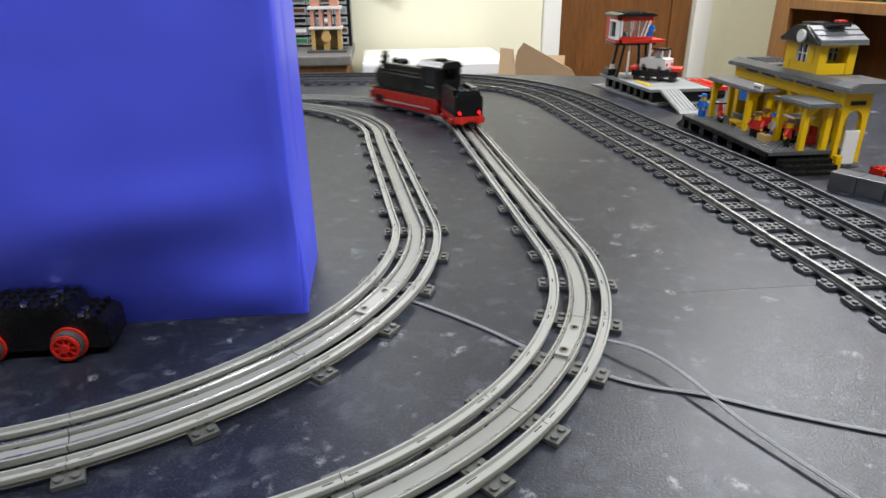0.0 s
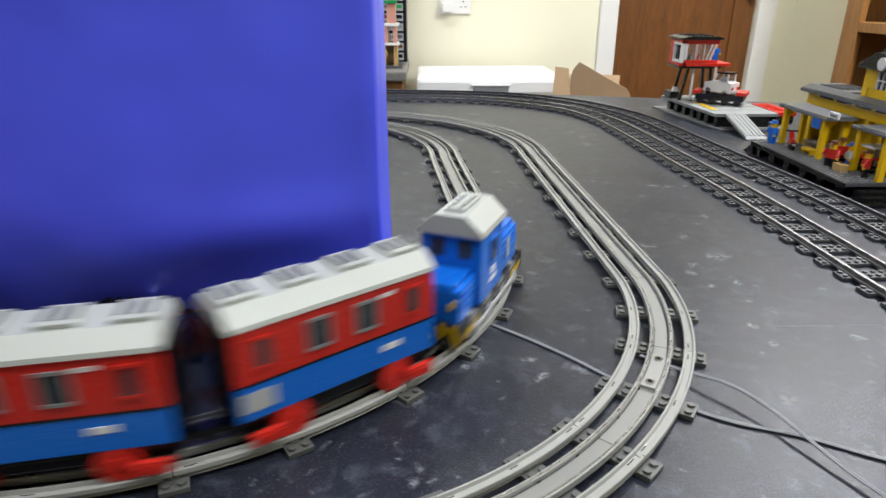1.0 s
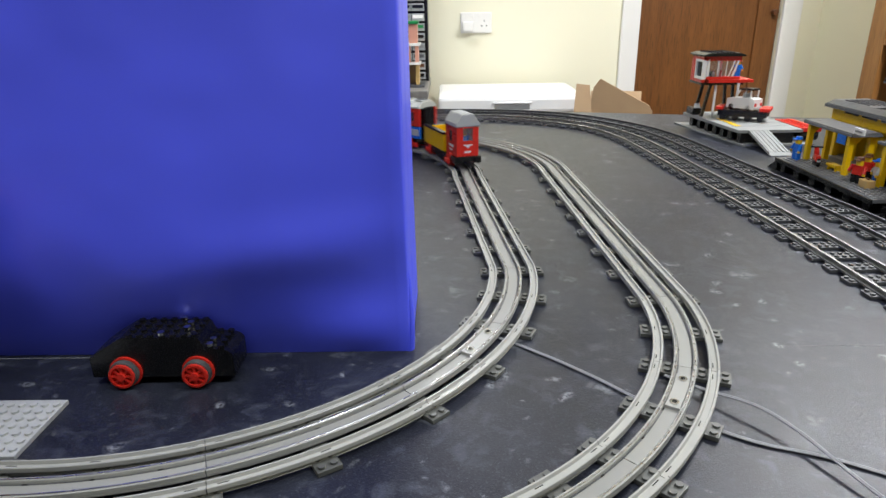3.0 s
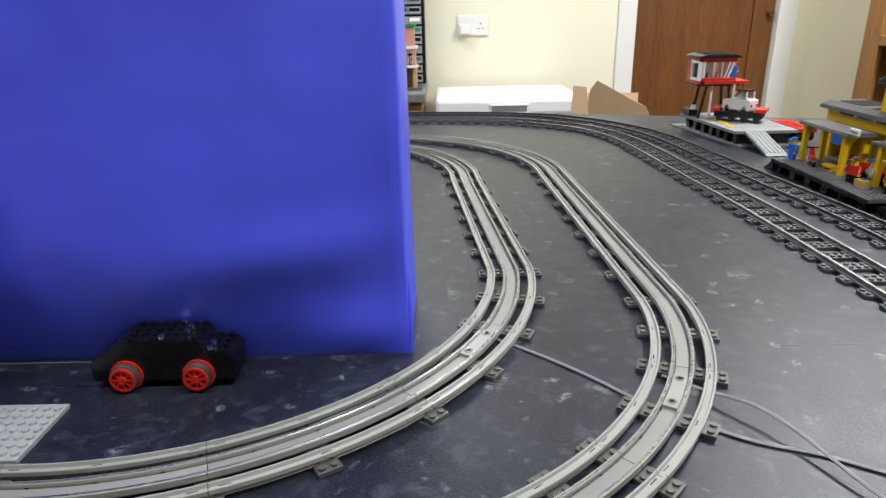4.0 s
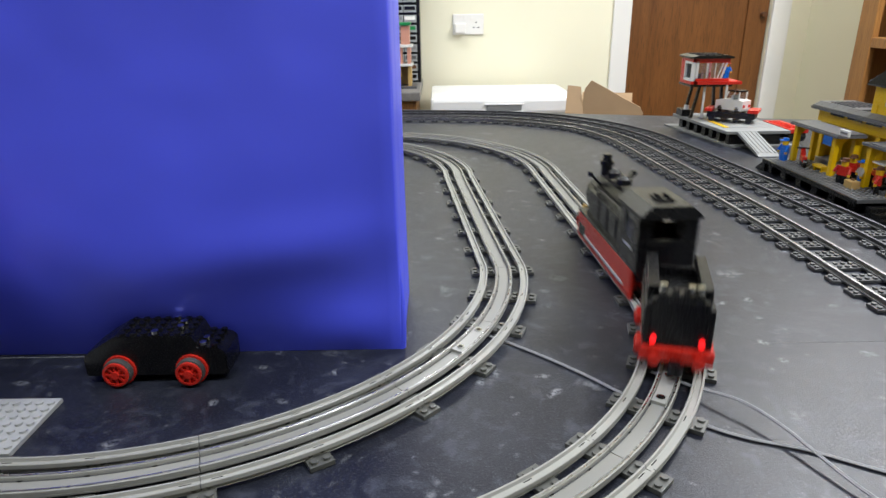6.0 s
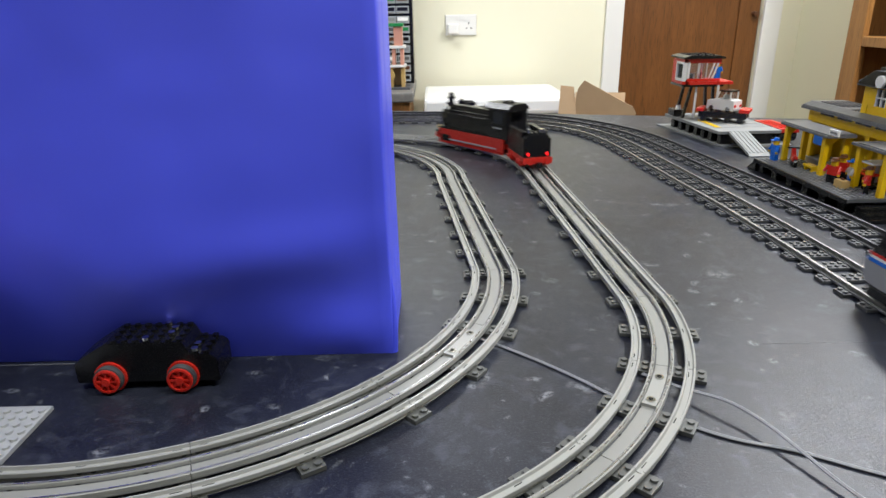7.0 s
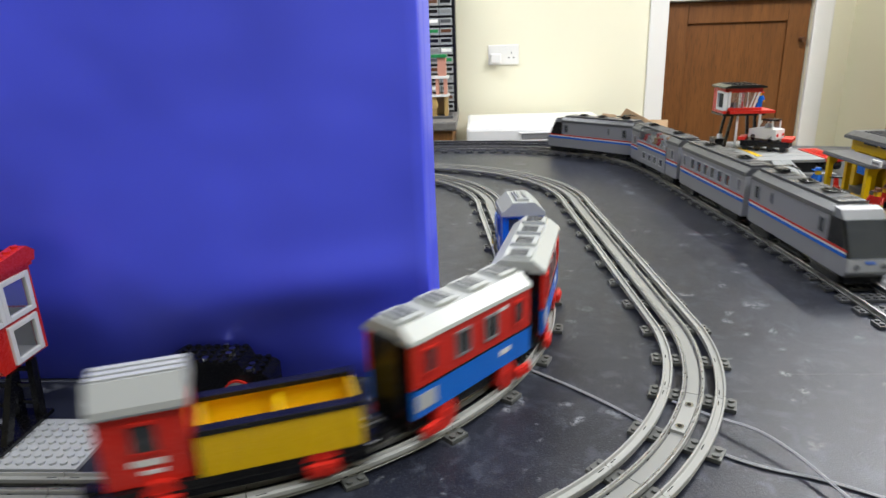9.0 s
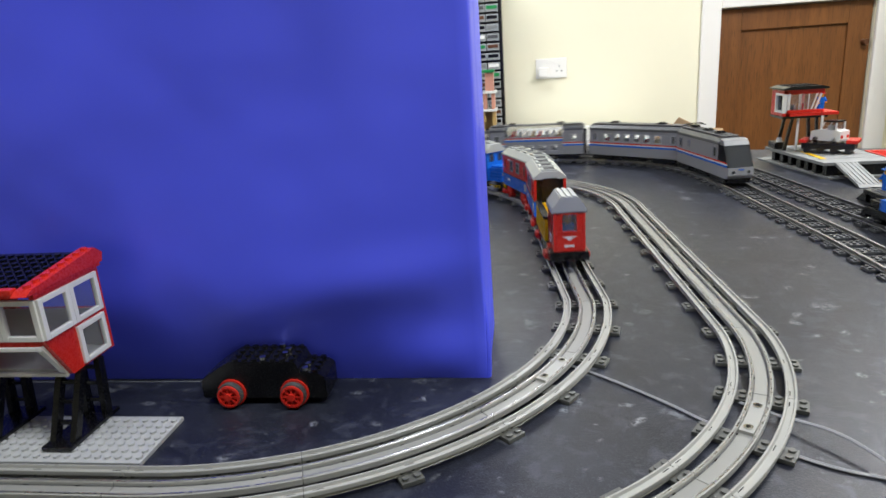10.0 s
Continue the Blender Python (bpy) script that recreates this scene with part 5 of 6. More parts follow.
    for y0, y1, za, zb in ((0.402, 0.4335, 0.0925, 0.1255), (0.4337, 0.4655, 0.0925, 0.1255), (0.433, 0.4645, 0.0575, 0.0895)):
        win("window", xr - 0.0012, xr + 0.0022, y0, y1, za, zb, "x")
        if za > 0.09:
            win("window", xl - 0.0022, xl + 0.0012, y0, y1, za, zb, "x")
    for k in range(3):
        win("window", xr - 0.031 - 0.0315 * k, xr - 0.0002 - 0.0315 * k, 0.4005, 0.4042, 0.0925, 0.1255, "y")
    part("wall_plate", box(xl - 0.002, xr + 0.002, 0.3995, yb + 0.002, 0.1282, 0.1312, 0.0005), RED, t)
    # pitched red gable copings with a black studded roof between, falling to the front
    for x0, x1 in ((xl - 0.003, xl + 0.009), (xr - 0.009, xr + 0.003)):
        part("gable", prism([(0.392, 0.1314), (yb + 0.004, 0.1314), (yb + 0.006, 0.139), (yb - 0.002, 0.145), (0.398, 0.135)], "x", x0, x1), RED, t)
        sb = bmesh.new()
        for k in range(8):
            u = k / 7
            cy(sb, (x0 + x1) / 2, 0.402 + (yb - 0.006 - 0.402) * u, 0.1353 + 0.0085 * u, 0.0026, 0.0024, "z", 8)
        part("gable_studs", sb, RED, t)
    part("roof_front", box(xl + 0.0092, xr - 0.0092, 0.394, 0.400, 0.1314, 0.1365, 0.0008), RED, t)
    part("roof_slope", prism([(0.4002, 0.1314), (yb, 0.1314), (yb, 0.141), (0.4002, 0.1335)], "x", xl + 0.0092, xr - 0.0092), BLACK, t)
    sb = bmesh.new()
    for i in range(9):
        for j in range(8):
            cy(sb, xl + 0.0155 + 0.008 * i, 0.4055 + 0.008 * j, 0.1338 + 0.0075 * (0.008 * j + 0.005) / 0.07, 0.0024, 0.002, "z", 8)
    part("roof_studs", sb, BLACK, t)
    stretch(t, 0.0552, 0.93)


build_signal_house()


def tube(pts, r, name, mat, parent):
    """A thin cable along plan points (x, y, z)."""
    cu = bpy.data.curves.new(name, "CURVE")
    cu.dimensions, cu.bevel_depth, cu.bevel_resolution = "3D", r, 3
    sp = cu.splines.new("NURBS")
    sp.points.add(len(pts) - 1)
    for p, q in zip(sp.points, pts):
        p.co = (*q, 1)
    sp.use_endpoint_u, sp.order_u = True, 3
    cu.materials.append(mat)
    ob = new(name, cu)
    ob.parent = parent
    return ob


def build_cables():
    lead = [(0.055, 0.548), (0.088, 0.522), (0.109, 0.503), (0.129, 0.483), (0.146, 0.464), (0.160, 0.446), (0.173, 0.434), (0.201, 0.410), (0.217, 0.398), (0.232, 0.390), (0.247, 0.385), (0.261, 0.379), (0.276, 0.370), (0.290, 0.361), (0.34, 0.335), (0.42, 0.30)]
    a = thing("track_lead", "thin grey twin-core power cable lying across the table", "cable", "track power cables")
    tube([(x, y, 0.0013) for x, y in lead], 0.00066, "core", CABLE, a)
    tube([(x + 0.0012, y + 0.0012, 0.0013) for x, y in lead], 0.00066, "core", CABLE, a)
    lead = [(0.190, 0.470), (0.208, 0.449), (0.220, 0.437), (0.230, 0.427), (0.240, 0.415), (0.250, 0.394), (0.256, 0.376), (0.262, 0.357), (0.270, 0.336), (0.30, 0.27)]
    b = thing("track_lead", "thin grey twin-core power cable lying across the table", "cable", "track power cables")
    z = [0.002, 0.004, 0.006, 0.008, 0.008, 0.007, 0.0055, 0.004, 0.0025, 0.0015]
    tube([(x, y, q + 0.0012) for (x, y), q in zip(lead, z)], 0.00066, "core", CABLE, b)
    tube([(x + 0.0011, y + 0.0010, q + 0.0014) for (x, y), q in zip(lead, z)], 0.00066, "core", CABLE, b)


build_cables()


def contact_plates():
    """The screwed feed plates in the conductor rails where the cables join."""
    for loop, pts in ((OUTER, ((0.199, 0.455), (0.184, 0.427))), (INNER, ((0.0655, 0.529), (0.0505, 0.501)))):
        t = thing("feed_plate", "small pale feed plate with two screw sockets in the rail", "track fitting", "track feed plates")
        s0, s1 = sorted(loop.nearest(*p) for p in pts)
        part("plate", sweep(loop, s0 - 0.006, s1 + 0.006, slab(0, 0.0098, 0.0069, 0.0092)), RAIL, t)
        for s in (s0, s1):
            p = loop.at(s)
            part("socket", cy(bmesh.new(), p.x, p.y, 0.0092, 0.0031, 0.0009, "z", 14), CHROME, t, "shiny round socket")
            part("socket_hole", cy(bmesh.new(), p.x, p.y, 0.0102, 0.0016, 0.0002, "z", 12), BLACK, t)


contact_plates()


def build_station():
    t = thing("toy_station", "yellow toy brick railway station with grey roofs and platform", "toy building")
    x0, y0, y1 = 0.572, 0.845, 1.095
    # platform on black piers
    part("platform", box(x0, 0.66, y0, y1, 0.0175, 0.0225, 0.0006), DGREY, t)
    part("platform_studs", studs(bmesh.new(), x0 + 0.005, 8, y0 + 0.006, 30, 0.0225, 6), MGREY, t)
    part("platform_edge", box(x0 - 0.003, x0 - 0.0002, y0, y1, 0.016, 0.0222, 0.0004), BLACK, t)
    for k in range(6):
        y = y0 + 0.012 + k * 0.044
        part("pier", box(x0 + 0.006, x0 + 0.03, y, y + 0.016, 0.0, 0.0173, 0.0005), BLACK, t)
    part("platform_core", box(x0 + 0.034, 0.66, y0 + 0.004, y1 - 0.004, 0.0, 0.0173, 0), BLACK, t)
    part("platform_end", prism([(y1, 0.0), (y1 + 0.03, 0.0), (y1, 0.02)], "x", x0 + 0.002, 0.66), BLACK, t)
    for k in range(3):
        part("step", box(x0 + 0.012, 0.655, y0 - 0.012 * (k + 1), y0 - 0.012 * k - 0.0003, 0.0, 0.0145 - 0.0048 * k, 0.0005), BLACK, t)
    # canopies
    for ca, cb, c0, c1 in ((0.958, 1.086, 0.600, 0.644), (0.838, 0.916, 0.609, 0.655)):
        part("canopy_roof", box(c0, c1, ca, cb, 0.0795, 0.0835, 0.0006), ROOF, t)
        for k in range(int((cb - ca) / 0.016)):
            part("canopy_tile", box(c0 + 0.002, c1 - 0.002, ca + 0.001 + 0.016 * k, ca + 0.0168 + 0.016 * k, 0.0836, 0.085, 0.0003), DGREY, t)
        for yy in (ca + 0.012, cb - 0.012):
            part("column", box(c0 + 0.004, c0 + 0.0115, yy - 0.0038, yy + 0.0038, 0.0226, 0.0793, 0.0006), YELLOW, t)
            part("column", box(c1 - 0.011, c1 - 0.003, yy - 0.0038, yy + 0.0038, 0.0226, 0.0793, 0.0006), YELLOW, t)
            part("bracket", prism([(c0 + 0.0117, 0.066), (c0 + 0.0117, 0.0792), (c0 + 0.025, 0.0792)], "y", yy - 0.0035, yy + 0.0035), YELLOW, t)
    # hall
    for yy in (0.88, 0.92, 0.968, 1.016, 1.064, 1.108):
        part("hall_pillar", box(0.6652, 0.675, yy - 0.005, yy + 0.005, 0.0226 if yy < 1.09 else 0.0, 0.0795, 0.0006), YELLOW, t)
    part("hall_band", box(0.664, 0.674, 0.856, 1.122, 0.0797, 0.098, 0.0006), YELLOW, t)
    # thin dark strips stand in for the shadow under the roof overhang
    for yy in (0.89, 0.935, 0.98, 1.025, 1.07):
        part("eave_shade_strip", box(0.6628, 0.6638, yy - 0.018, yy + 0.018, 0.0935, 0.0968, 0), DARKPANE, t)
    part("hall_back", box(0.706, 0.7138, 0.90, 1.122, 0.0, 0.098, 0.0006), YELLOW, t)
    part("hall_end", box(0.6745, 0.7058, 1.114, 1.122, 0.0, 0.098, 0.0006), YELLOW, t)
    part("hall_floor", box(0.6605, 0.6985, 0.8545, 1.1138, 0.0, 0.0224, 0.0005), MGREY, t)
    # arched end wall
    dx, dy = -0.021, -0.012
    arch = [(0.683, 0.0), (0.692, 0.0), (0.692, 0.058)] + [(0.7085 - 0.0165 * math.cos(radians(g)), 0.058 + 0.0165 * math.sin(radians(g))) for g in range(15, 180, 15)] + [(0.725, 0.058), (0.725, 0.0), (0.735, 0.0), (0.735, 0.098), (0.683, 0.098)]
    part("arch_wall", prism([(0.662 + (x + dx - 0.662) * 0.74, z) for x, z in arch], "y", 0.858 + dy, 0.866 + dy), YELLOW, t)
    part("arch_grille", box(0.671, 0.692, 0.8575 + dy, 0.8578 + dy, 0.081, 0.0865, 0), BLACK, t)
    part("arch_panel", box(0.671, 0.6905, 0.853 + dy, 0.856 + dy, 0.004, 0.049, 0.0008), WHITE, t, "plain white panel in the arch")
    part("arch_foot", box(0.6605, 0.702, 0.855 + dy, 0.8575 + dy, 0.0, 0.0055, 0.0004), MGREY, t)
    # main roof with overhang and tiles
    part("hall_roof", prism([(0.655, 0.0982), (0.732, 0.0982), (0.732, 0.102), (0.722, 0.108), (0.667, 0.108), (0.655, 0.102)], "y", 0.832, 1.132), ROOF, t)
    for k in range(17):
        ya, yb = 0.834 + 0.0174 * k, 0.851 + 0.0174 * k
        part("roof_tile", prism([(0.656, 0.1027), (0.667, 0.1083), (0.6685, 0.1098), (0.656, 0.1041)], "y", ya, yb), DGREY, t)
        if yb < 0.915 or ya > 1.01:
            part("roof_tile", box(0.669, 0.722, ya, yb, 0.1082, 0.1098, 0.0003), DGREY, t)
    part("roof_studs", studs(bmesh.new(), 0.674, 6, 1.05, 8, 0.1098), DGREY, t)
    # clock tower
    a0, a1, b0, b1, zt = 0.668, 0.722, 0.922, 1.0, 0.148
    for xx, yy in ((a0, b0), (a1 - 0.012, b0), (a0, b1 - 0.012), (a1 - 0.012, b1 - 0.012)):
        part("tower_corner", box(xx, xx + 0.012, yy, yy + 0.012, 0.1083, zt, 0.0006), YELLOW, t)
    for yy in (b0 + 0.001, b1 - 0.007):
        part("tower_base", box(a0 + 0.0122, a1 - 0.0122, yy, yy + 0.006, 0.1083, 0.123, 0.0006), YELLOW, t)
        part("tower_lintel", box(a0 + 0.0122, a1 - 0.0122, yy, yy + 0.006, 0.144, zt, 0.0006), YELLOW, t)
    ym = (b0 + b1) / 2
    for xx in (a0 + 0.001, a1 - 0.007):
        part("tower_base", box(xx, xx + 0.006, b0 + 0.0122, b1 - 0.0122, 0.1083, 0.122, 0.0006), YELLOW, t)
        part("tower_lintel", box(xx, xx + 0.006, b0 + 0.0122, b1 - 0.0122, 0.146, zt, 0.0006), YELLOW, t)
        w = part("tower_window", box(xx - 0.0008, xx + 0.005, b0 + 0.0274, b1 - 0.0274, 0.133, 0.135), WHITE, t, "white window frame")
        for ya in (b0 + 0.0274, ym - 0.0012, b1 - 0.0298):
            part("window_bar", box(xx - 0.001, xx + 0.0052, ya, ya + 0.0024, 0.1222, 0.1458), WHITE, w)
        for ya, yb in ((b0 + 0.0122, b0 + 0.0272), (b1 - 0.0272, b1 - 0.0122)):
            part("tower_panel", box(xx - 0.0014, xx + 0.006, ya, yb, 0.1222, 0.1458, 0.0005), YELLOW, t)
        part("pane", box(xx + 0.0015, xx + 0.0022, b0 + 0.0153, b1 - 0.0153, 0.1222, 0.1458, 0), DARKPANE, w)
    ym = (b0 + b1) / 2
    part("tower_roof", prism([(b0 - 0.009, zt + 0.0002), (b1 + 0.009, zt + 0.0002), (b1 + 0.008, zt + 0.004), (ym + 0.012, zt + 0.0225), (ym - 0.012, zt + 0.0225), (b0 - 0.008, zt + 0.004)], "x", a0 - 0.007, a1 + 0.008), ROOF, t)
    rise = 0.0185 / (ym - 0.012 - b0 + 0.008)
    for k in range(3):
        for side in (-1, 1):
            ya = b0 - 0.0075 + 0.0115 * k
            yb = ya + 0.011
            za = zt + 0.0045 + rise * 0.0115 * k
            ps = [(ya, za), (yb, za + rise * 0.011), (yb, za + rise * 0.011 + 0.0012), (ya, za + 0.0026)]
            part("tower_tile", prism([(y if side < 0 else 2 * ym - y, z) for y, z in ps], "x", a0 - 0.0065, a1 + 0.0075), ROOFTILE, t)
    part("gable", prism([(b0 - 0.006, zt + 0.003), (b1 + 0.006, zt + 0.003), (ym + 0.012, zt + 0.0235), (ym - 0.012, zt + 0.0235)], "x", a0 - 0.0095, a0 - 0.0072), BLACK, t)
    part("lever_frame", box(a0 + 0.022, a0 + 0.032, b0 + 0.03, b0 + 0.05, 0.1083, 0.134, 0.0008), GREEN, t, "green lever frame")
    part("ridge", studs(box(a0 + 0.013, a1 - 0.013, b0 + 0.006, b1 - 0.006, zt + 0.0226, zt + 0.026, 0.0005), a0 + 0.02, 4, b0 + 0.014, 3, zt + 0.026), BLACK, t)
    part("ridge_lamp", box(a0 + 0.03, a0 + 0.043, b0 + 0.018, b0 + 0.028, zt + 0.0278, zt + 0.0305, 0.0006), RED, t)
    cl = cy(bmesh.new(), a0 - 0.013, ym - 0.008, zt + 0.010, 0.0085, 0.0035, "x", 20)
    part("clock", cl, WHITE, t, "round white clock face")
    # fittings
    part("platform_sign", box(0.600, 0.603, 0.934, 0.955, 0.086, 0.0945, 0.0005), WHITE, t, "small white sign with a dark bar")
    part("sign_bar", box(0.5992, 0.5998, 0.937, 0.952, 0.089, 0.0918, 0), MGREY, t)
    part("poster", box(0.6645, 0.6649, 1.073, 1.097, 0.045, 0.074, 0), BLUE, t, "blue printed poster")
    for yy in (0.885, 0.905):
        b = part("bench", joined(box(0.643, 0.658, yy - 0.007, yy + 0.007, 0.0228, 0.034), box(0.655, 0.658, yy - 0.007, yy + 0.007, 0.0342, 0.046)), RED, t, "red plastic bench seat")
    part("kiosk_roof", box(0.618, 0.650, 0.876, 0.902, 0.0585, 0.0608, 0.0005), WHITE, t)
    part("kiosk_post", box(0.632, 0.636, 0.887, 0.891, 0.0226, 0.0583, 0.0004), MGREY, t)
    for k in range(2):
        part("post_cap", box(0.656 + 0.004, 0.668, 0.835 - 0.002, 0.842, 0.0 + 0.009 * k, 0.0085 + 0.009 * k, 0.0006), YELLOW, t)


build_station()


def loose_on_platform():
    z = 0.0226
    doll("toy figure in red jacket and brown hat on the platform", pose(0.598, 0.925, z, 0, 0, 200), RED, BLACK, BROWN)
    doll("toy figure in blue with a blue cap on the platform", pose(0.618, 0.915, z, 0, 0, 160), LGREY, BLUE, BLUE)
    doll("toy figure in blue with a blue cap at the platform end", pose(0.592, 1.075, z, 0, 0, 180), BLUE, BLUE, BLUE)
    doll("toy figure in red with a brown hat on the platform", pose(0.622, 0.945, z, 0, 0, 220), RED, BLACK, BROWN)
    doll("toy figure in dark blue seated by the kiosk", pose(0.612, 0.872, z, 0, 0, 150), RED, BLACK, BROWN)
    c = thing("toy_suitcase", "small tan toy suitcase on the platform", "suitcase", m=pose(0.598, 0.902, z))
    part("case", box(-0.006, 0.006, -0.009, 0.009, 0, 0.011, 0.0008), TAN, c)
    part("handle", box(-0.001, 0.001, -0.003, 0.003, 0.0111, 0.0135, 0.0004), BROWN, c)
    k = thing("toy_cart", "red toy luggage cart on black wheels on the platform", "cart", m=pose(0.628, 0.898, z))
    part("tray", box(-0.008, 0.008, -0.014, 0.014, 0.019, 0.0225, 0.0006), RED, k)
    part("leg_frame", box(-0.006, 0.006, -0.010, 0.010, 0.006, 0.0188, 0.0005), BLACK, k)
    for y in (-0.009, 0.009):
        part("wheel", cy(bmesh.new(), -0.0085, y, 0.0055, 0.0055, 0.017, "x", 14), BLACK, k)
    m = thing("toy_motorbike", "black and red toy motorbike parked on the platform", "motorbike", m=pose(0.602, 1.035, z, 0, 0, 70))
    for x in (-0.012, 0.012):
        part("wheel", cy(bmesh.new(), x, -0.0025, 0.0065, 0.0065, 0.005, "y", 16), BLACK, m)
    part("body", prism([(-0.014, 0.0085), (0.010, 0.0085), (0.016, 0.024), (0.012, 0.025), (0.002, 0.0165), (-0.013, 0.0165)], "y", -0.003, 0.003), RED, m)
    part("handlebar", cy(bmesh.new(), 0.0138, -0.009, 0.0255, 0.0012, 0.018, "y", 8), BLACK, m)
    part("engine", box(-0.006, 0.006, -0.005, 0.005, 0.003, 0.0083, 0.0006), DGREY, m)
    b = thing("toy_bench", "small yellow toy bench on the platform", "bench", m=pose(0.61, 1.0, z))
    part("seat", box(-0.006, 0.006, -0.012, 0.012, 0.006, 0.0095, 0.0005), YELLOW, b)
    for y in (-0.009, 0.009):
        part("leg", box(-0.004, 0.004, y - 0.002, y + 0.002, 0, 0.0058, 0.0004), YELLOW, b)


loose_on_platform()


def low_wall():
    t = thing("toy_brick_wall", "low dark grey toy brick wall beside the track", "toy wall", m=pose(0.598, 0.758, 0, 0, 0, -61))
    for k in range(4):
        bm = box(0.031 * k, 0.031 * k + 0.0303, 0, 0.025, 0.0, 0.0215, 0.0006)
        part("block", bm, DGREY, t)
    r = thing("toy_barrow", "small red toy brick barrow with clear windscreen", "toy vehicle", m=pose(0.70, 0.79, 0))
    part("body", studs(box(-0.016, 0.016, -0.012, 0.012, 0.004, 0.0125, 0.0006), -0.012, 2, -0.004, 2, 0.0125), RED, r)
    part("screen", box(0.004, 0.006, -0.010, 0.010, 0.0127, 0.024, 0.0004), PANE, r)
    for x in (-0.010, 0.010):
        part("wheel", cy(bmesh.new(), x, -0.0135, 0.0048, 0.0048, 0.027, "y", 14), BLACK, r)


low_wall()


def build_loading_dock():
    t = thing("loading_dock", "grey toy brick loading dock on black piers with ramp", "toy building")
    part("baseplate", studs(prism([(0.603, 1.288), (0.74, 1.288), (0.74, 1.55), (0.560, 1.55)], "z", 0.0, 0.0032), 0.612, 3, 1.296, 4, 0.0032, 6), DOCKGREY, t)

    def edge(y):
        return 0.572 + 0.1 * (1.535 - y)

    for y in (1.345, 1.375, 1.405, 1.44, 1.475, 1.51):
        part("pier", box(edge(y) + 0.008, edge(y) + 0.03, y - 0.009, y + 0.009, 0.0033, 0.0238, 0.0006), BLACK, t)
        part("pier", box(0.65, 0.70, y - 0.009, y + 0.009, 0.0033, 0.0238, 0.0006), BLACK, t)
    part("dock_front", box(0.603, 0.705, 1.302, 1.318, 0.0033, 0.0238, 0.0006), BLACK, t)
    part("deck", prism([(edge(1.298), 1.298), (0.72, 1.298), (0.72, 1.535), (edge(1.535), 1.535)], "z", 0.024, 0.0295), DOCKGREY, t)
    for k in range(5):
        part("deck_joint", box(edge(1.5 - 0.04 * k) + 0.001, 0.719, 1.5 - 0.04 * k, 1.5008 - 0.04 * k, 0.0296, 0.0299, 0), MGREY, t)
    part("deck_stripe", box(0.608, 0.618, 1.34, 1.44, 0.03, 0.0305, 0), YELLOW, t, "yellow painted edge stripe")
    r = part("ramp", prism([(1.2965, 0.024), (1.2965, 0.0295), (1.207, 0.0055), (1.2, 0.0012), (1.209, 0.0012)], "x", 0.615, 0.653), DOCKGREY, t)
    for k in range(5):
        part("ramp_rib", prism([(1.2955, 0.0296), (1.2955, 0.0305), (1.208, 0.007), (1.208, 0.006)], "x", 0.6175 + 0.0076 * k, 0.6205 + 0.0076 * k), DOCKGREY, t)
    part("dock_box", box(0.576, 0.60, 1.49, 1.528, 0.0297, 0.044, 0.0006), BLACK, t)
    part("white_lamp", cy(bmesh.new(), 0.588, 1.50, 0.0442, 0.0062, 0.009, "z", 12, 0.005), WHITE, t)
    # control tower, a thing of its own on the dock
    tw = thing("control_tower", "red and white toy brick control tower on black legs", "toy building", m=pose(0.005, 0.008, 0.0008))
    for x in (0.58, 0.645):
        for y in (1.455, 1.495):
            sx = 0.012 if x < 0.6 else -0.006
            part("tower_leg", prism([(x - 0.003, 0.0297), (x + 0.003, 0.0297), (x + sx + 0.0026, 0.097), (x + sx - 0.0026, 0.097)], "y", y - 0.003, y + 0.003), BLACK, tw)
    part("tower_ladder", box(0.6, 0.6045, 1.45, 1.4535, 0.0297, 0.097, 0.0004), WHITE, tw)
    part("tower_floor", box(0.566, 0.655, 1.44, 1.51, 0.0972, 0.102, 0.0006), BLACK, tw)
    part("balcony", box(0.578, 0.672, 1.432, 1.512, 0.1022, 0.1085, 0.0008), RED, tw)
    part("balcony_front", box(0.575, 0.645, 1.4375, 1.4405, 0.1087, 0.1145, 0.0006), RED, tw)
    part("tower_back", joined(box(0.574, 0.632, 1.503, 1.509, 0.1087, 0.116), box(0.574, 0.580, 1.503, 1.509, 0.116, 0.152), box(0.6, 0.603, 1.503, 1.509, 0.116, 0.152), box(0.626, 0.632, 1.503, 1.509, 0.116, 0.152)), WHITE, tw, "white back window frame")
    part("tower_post", box(0.567, 0.574, 1.5, 1.508, 0.1022, 0.152, 0.0005), RED, tw)
    part("tower_side", joined(box(0.5665, 0.5735, 1.441, 1.499, 0.1023, 0.1085), box(0.5665, 0.5735, 1.441, 1.499, 0.1485, 0.1545), box(0.5665, 0.5735, 1.484, 1.499, 0.1086, 0.1484)), RED, tw)
    w = part("tower_window", joined(box(0.5655, 0.5735, 1.441, 1.4455, 0.1087, 0.1483), box(0.5655, 0.5735, 1.479, 1.4838, 0.1087, 0.1483), box(0.5655, 0.5735, 1.4456, 1.4789, 0.1087, 0.1135), box(0.5655, 0.5735, 1.4456, 1.4789, 0.1438, 0.1483)), WHITE, tw, "white window frame")
    part("pane", box(0.570, 0.571, 1.4456, 1.4789, 0.1136, 0.1437, 0), DARKPANE, w)
    w = part("tower_frame", joined(box(0.5745, 0.580, 1.441, 1.4445, 0.1147, 0.150), box(0.597, 0.5985, 1.441, 1.4445, 0.1147, 0.146), box(0.615, 0.6165, 1.441, 1.4445, 0.1147, 0.146)), WHITE, tw, "white window mullions")
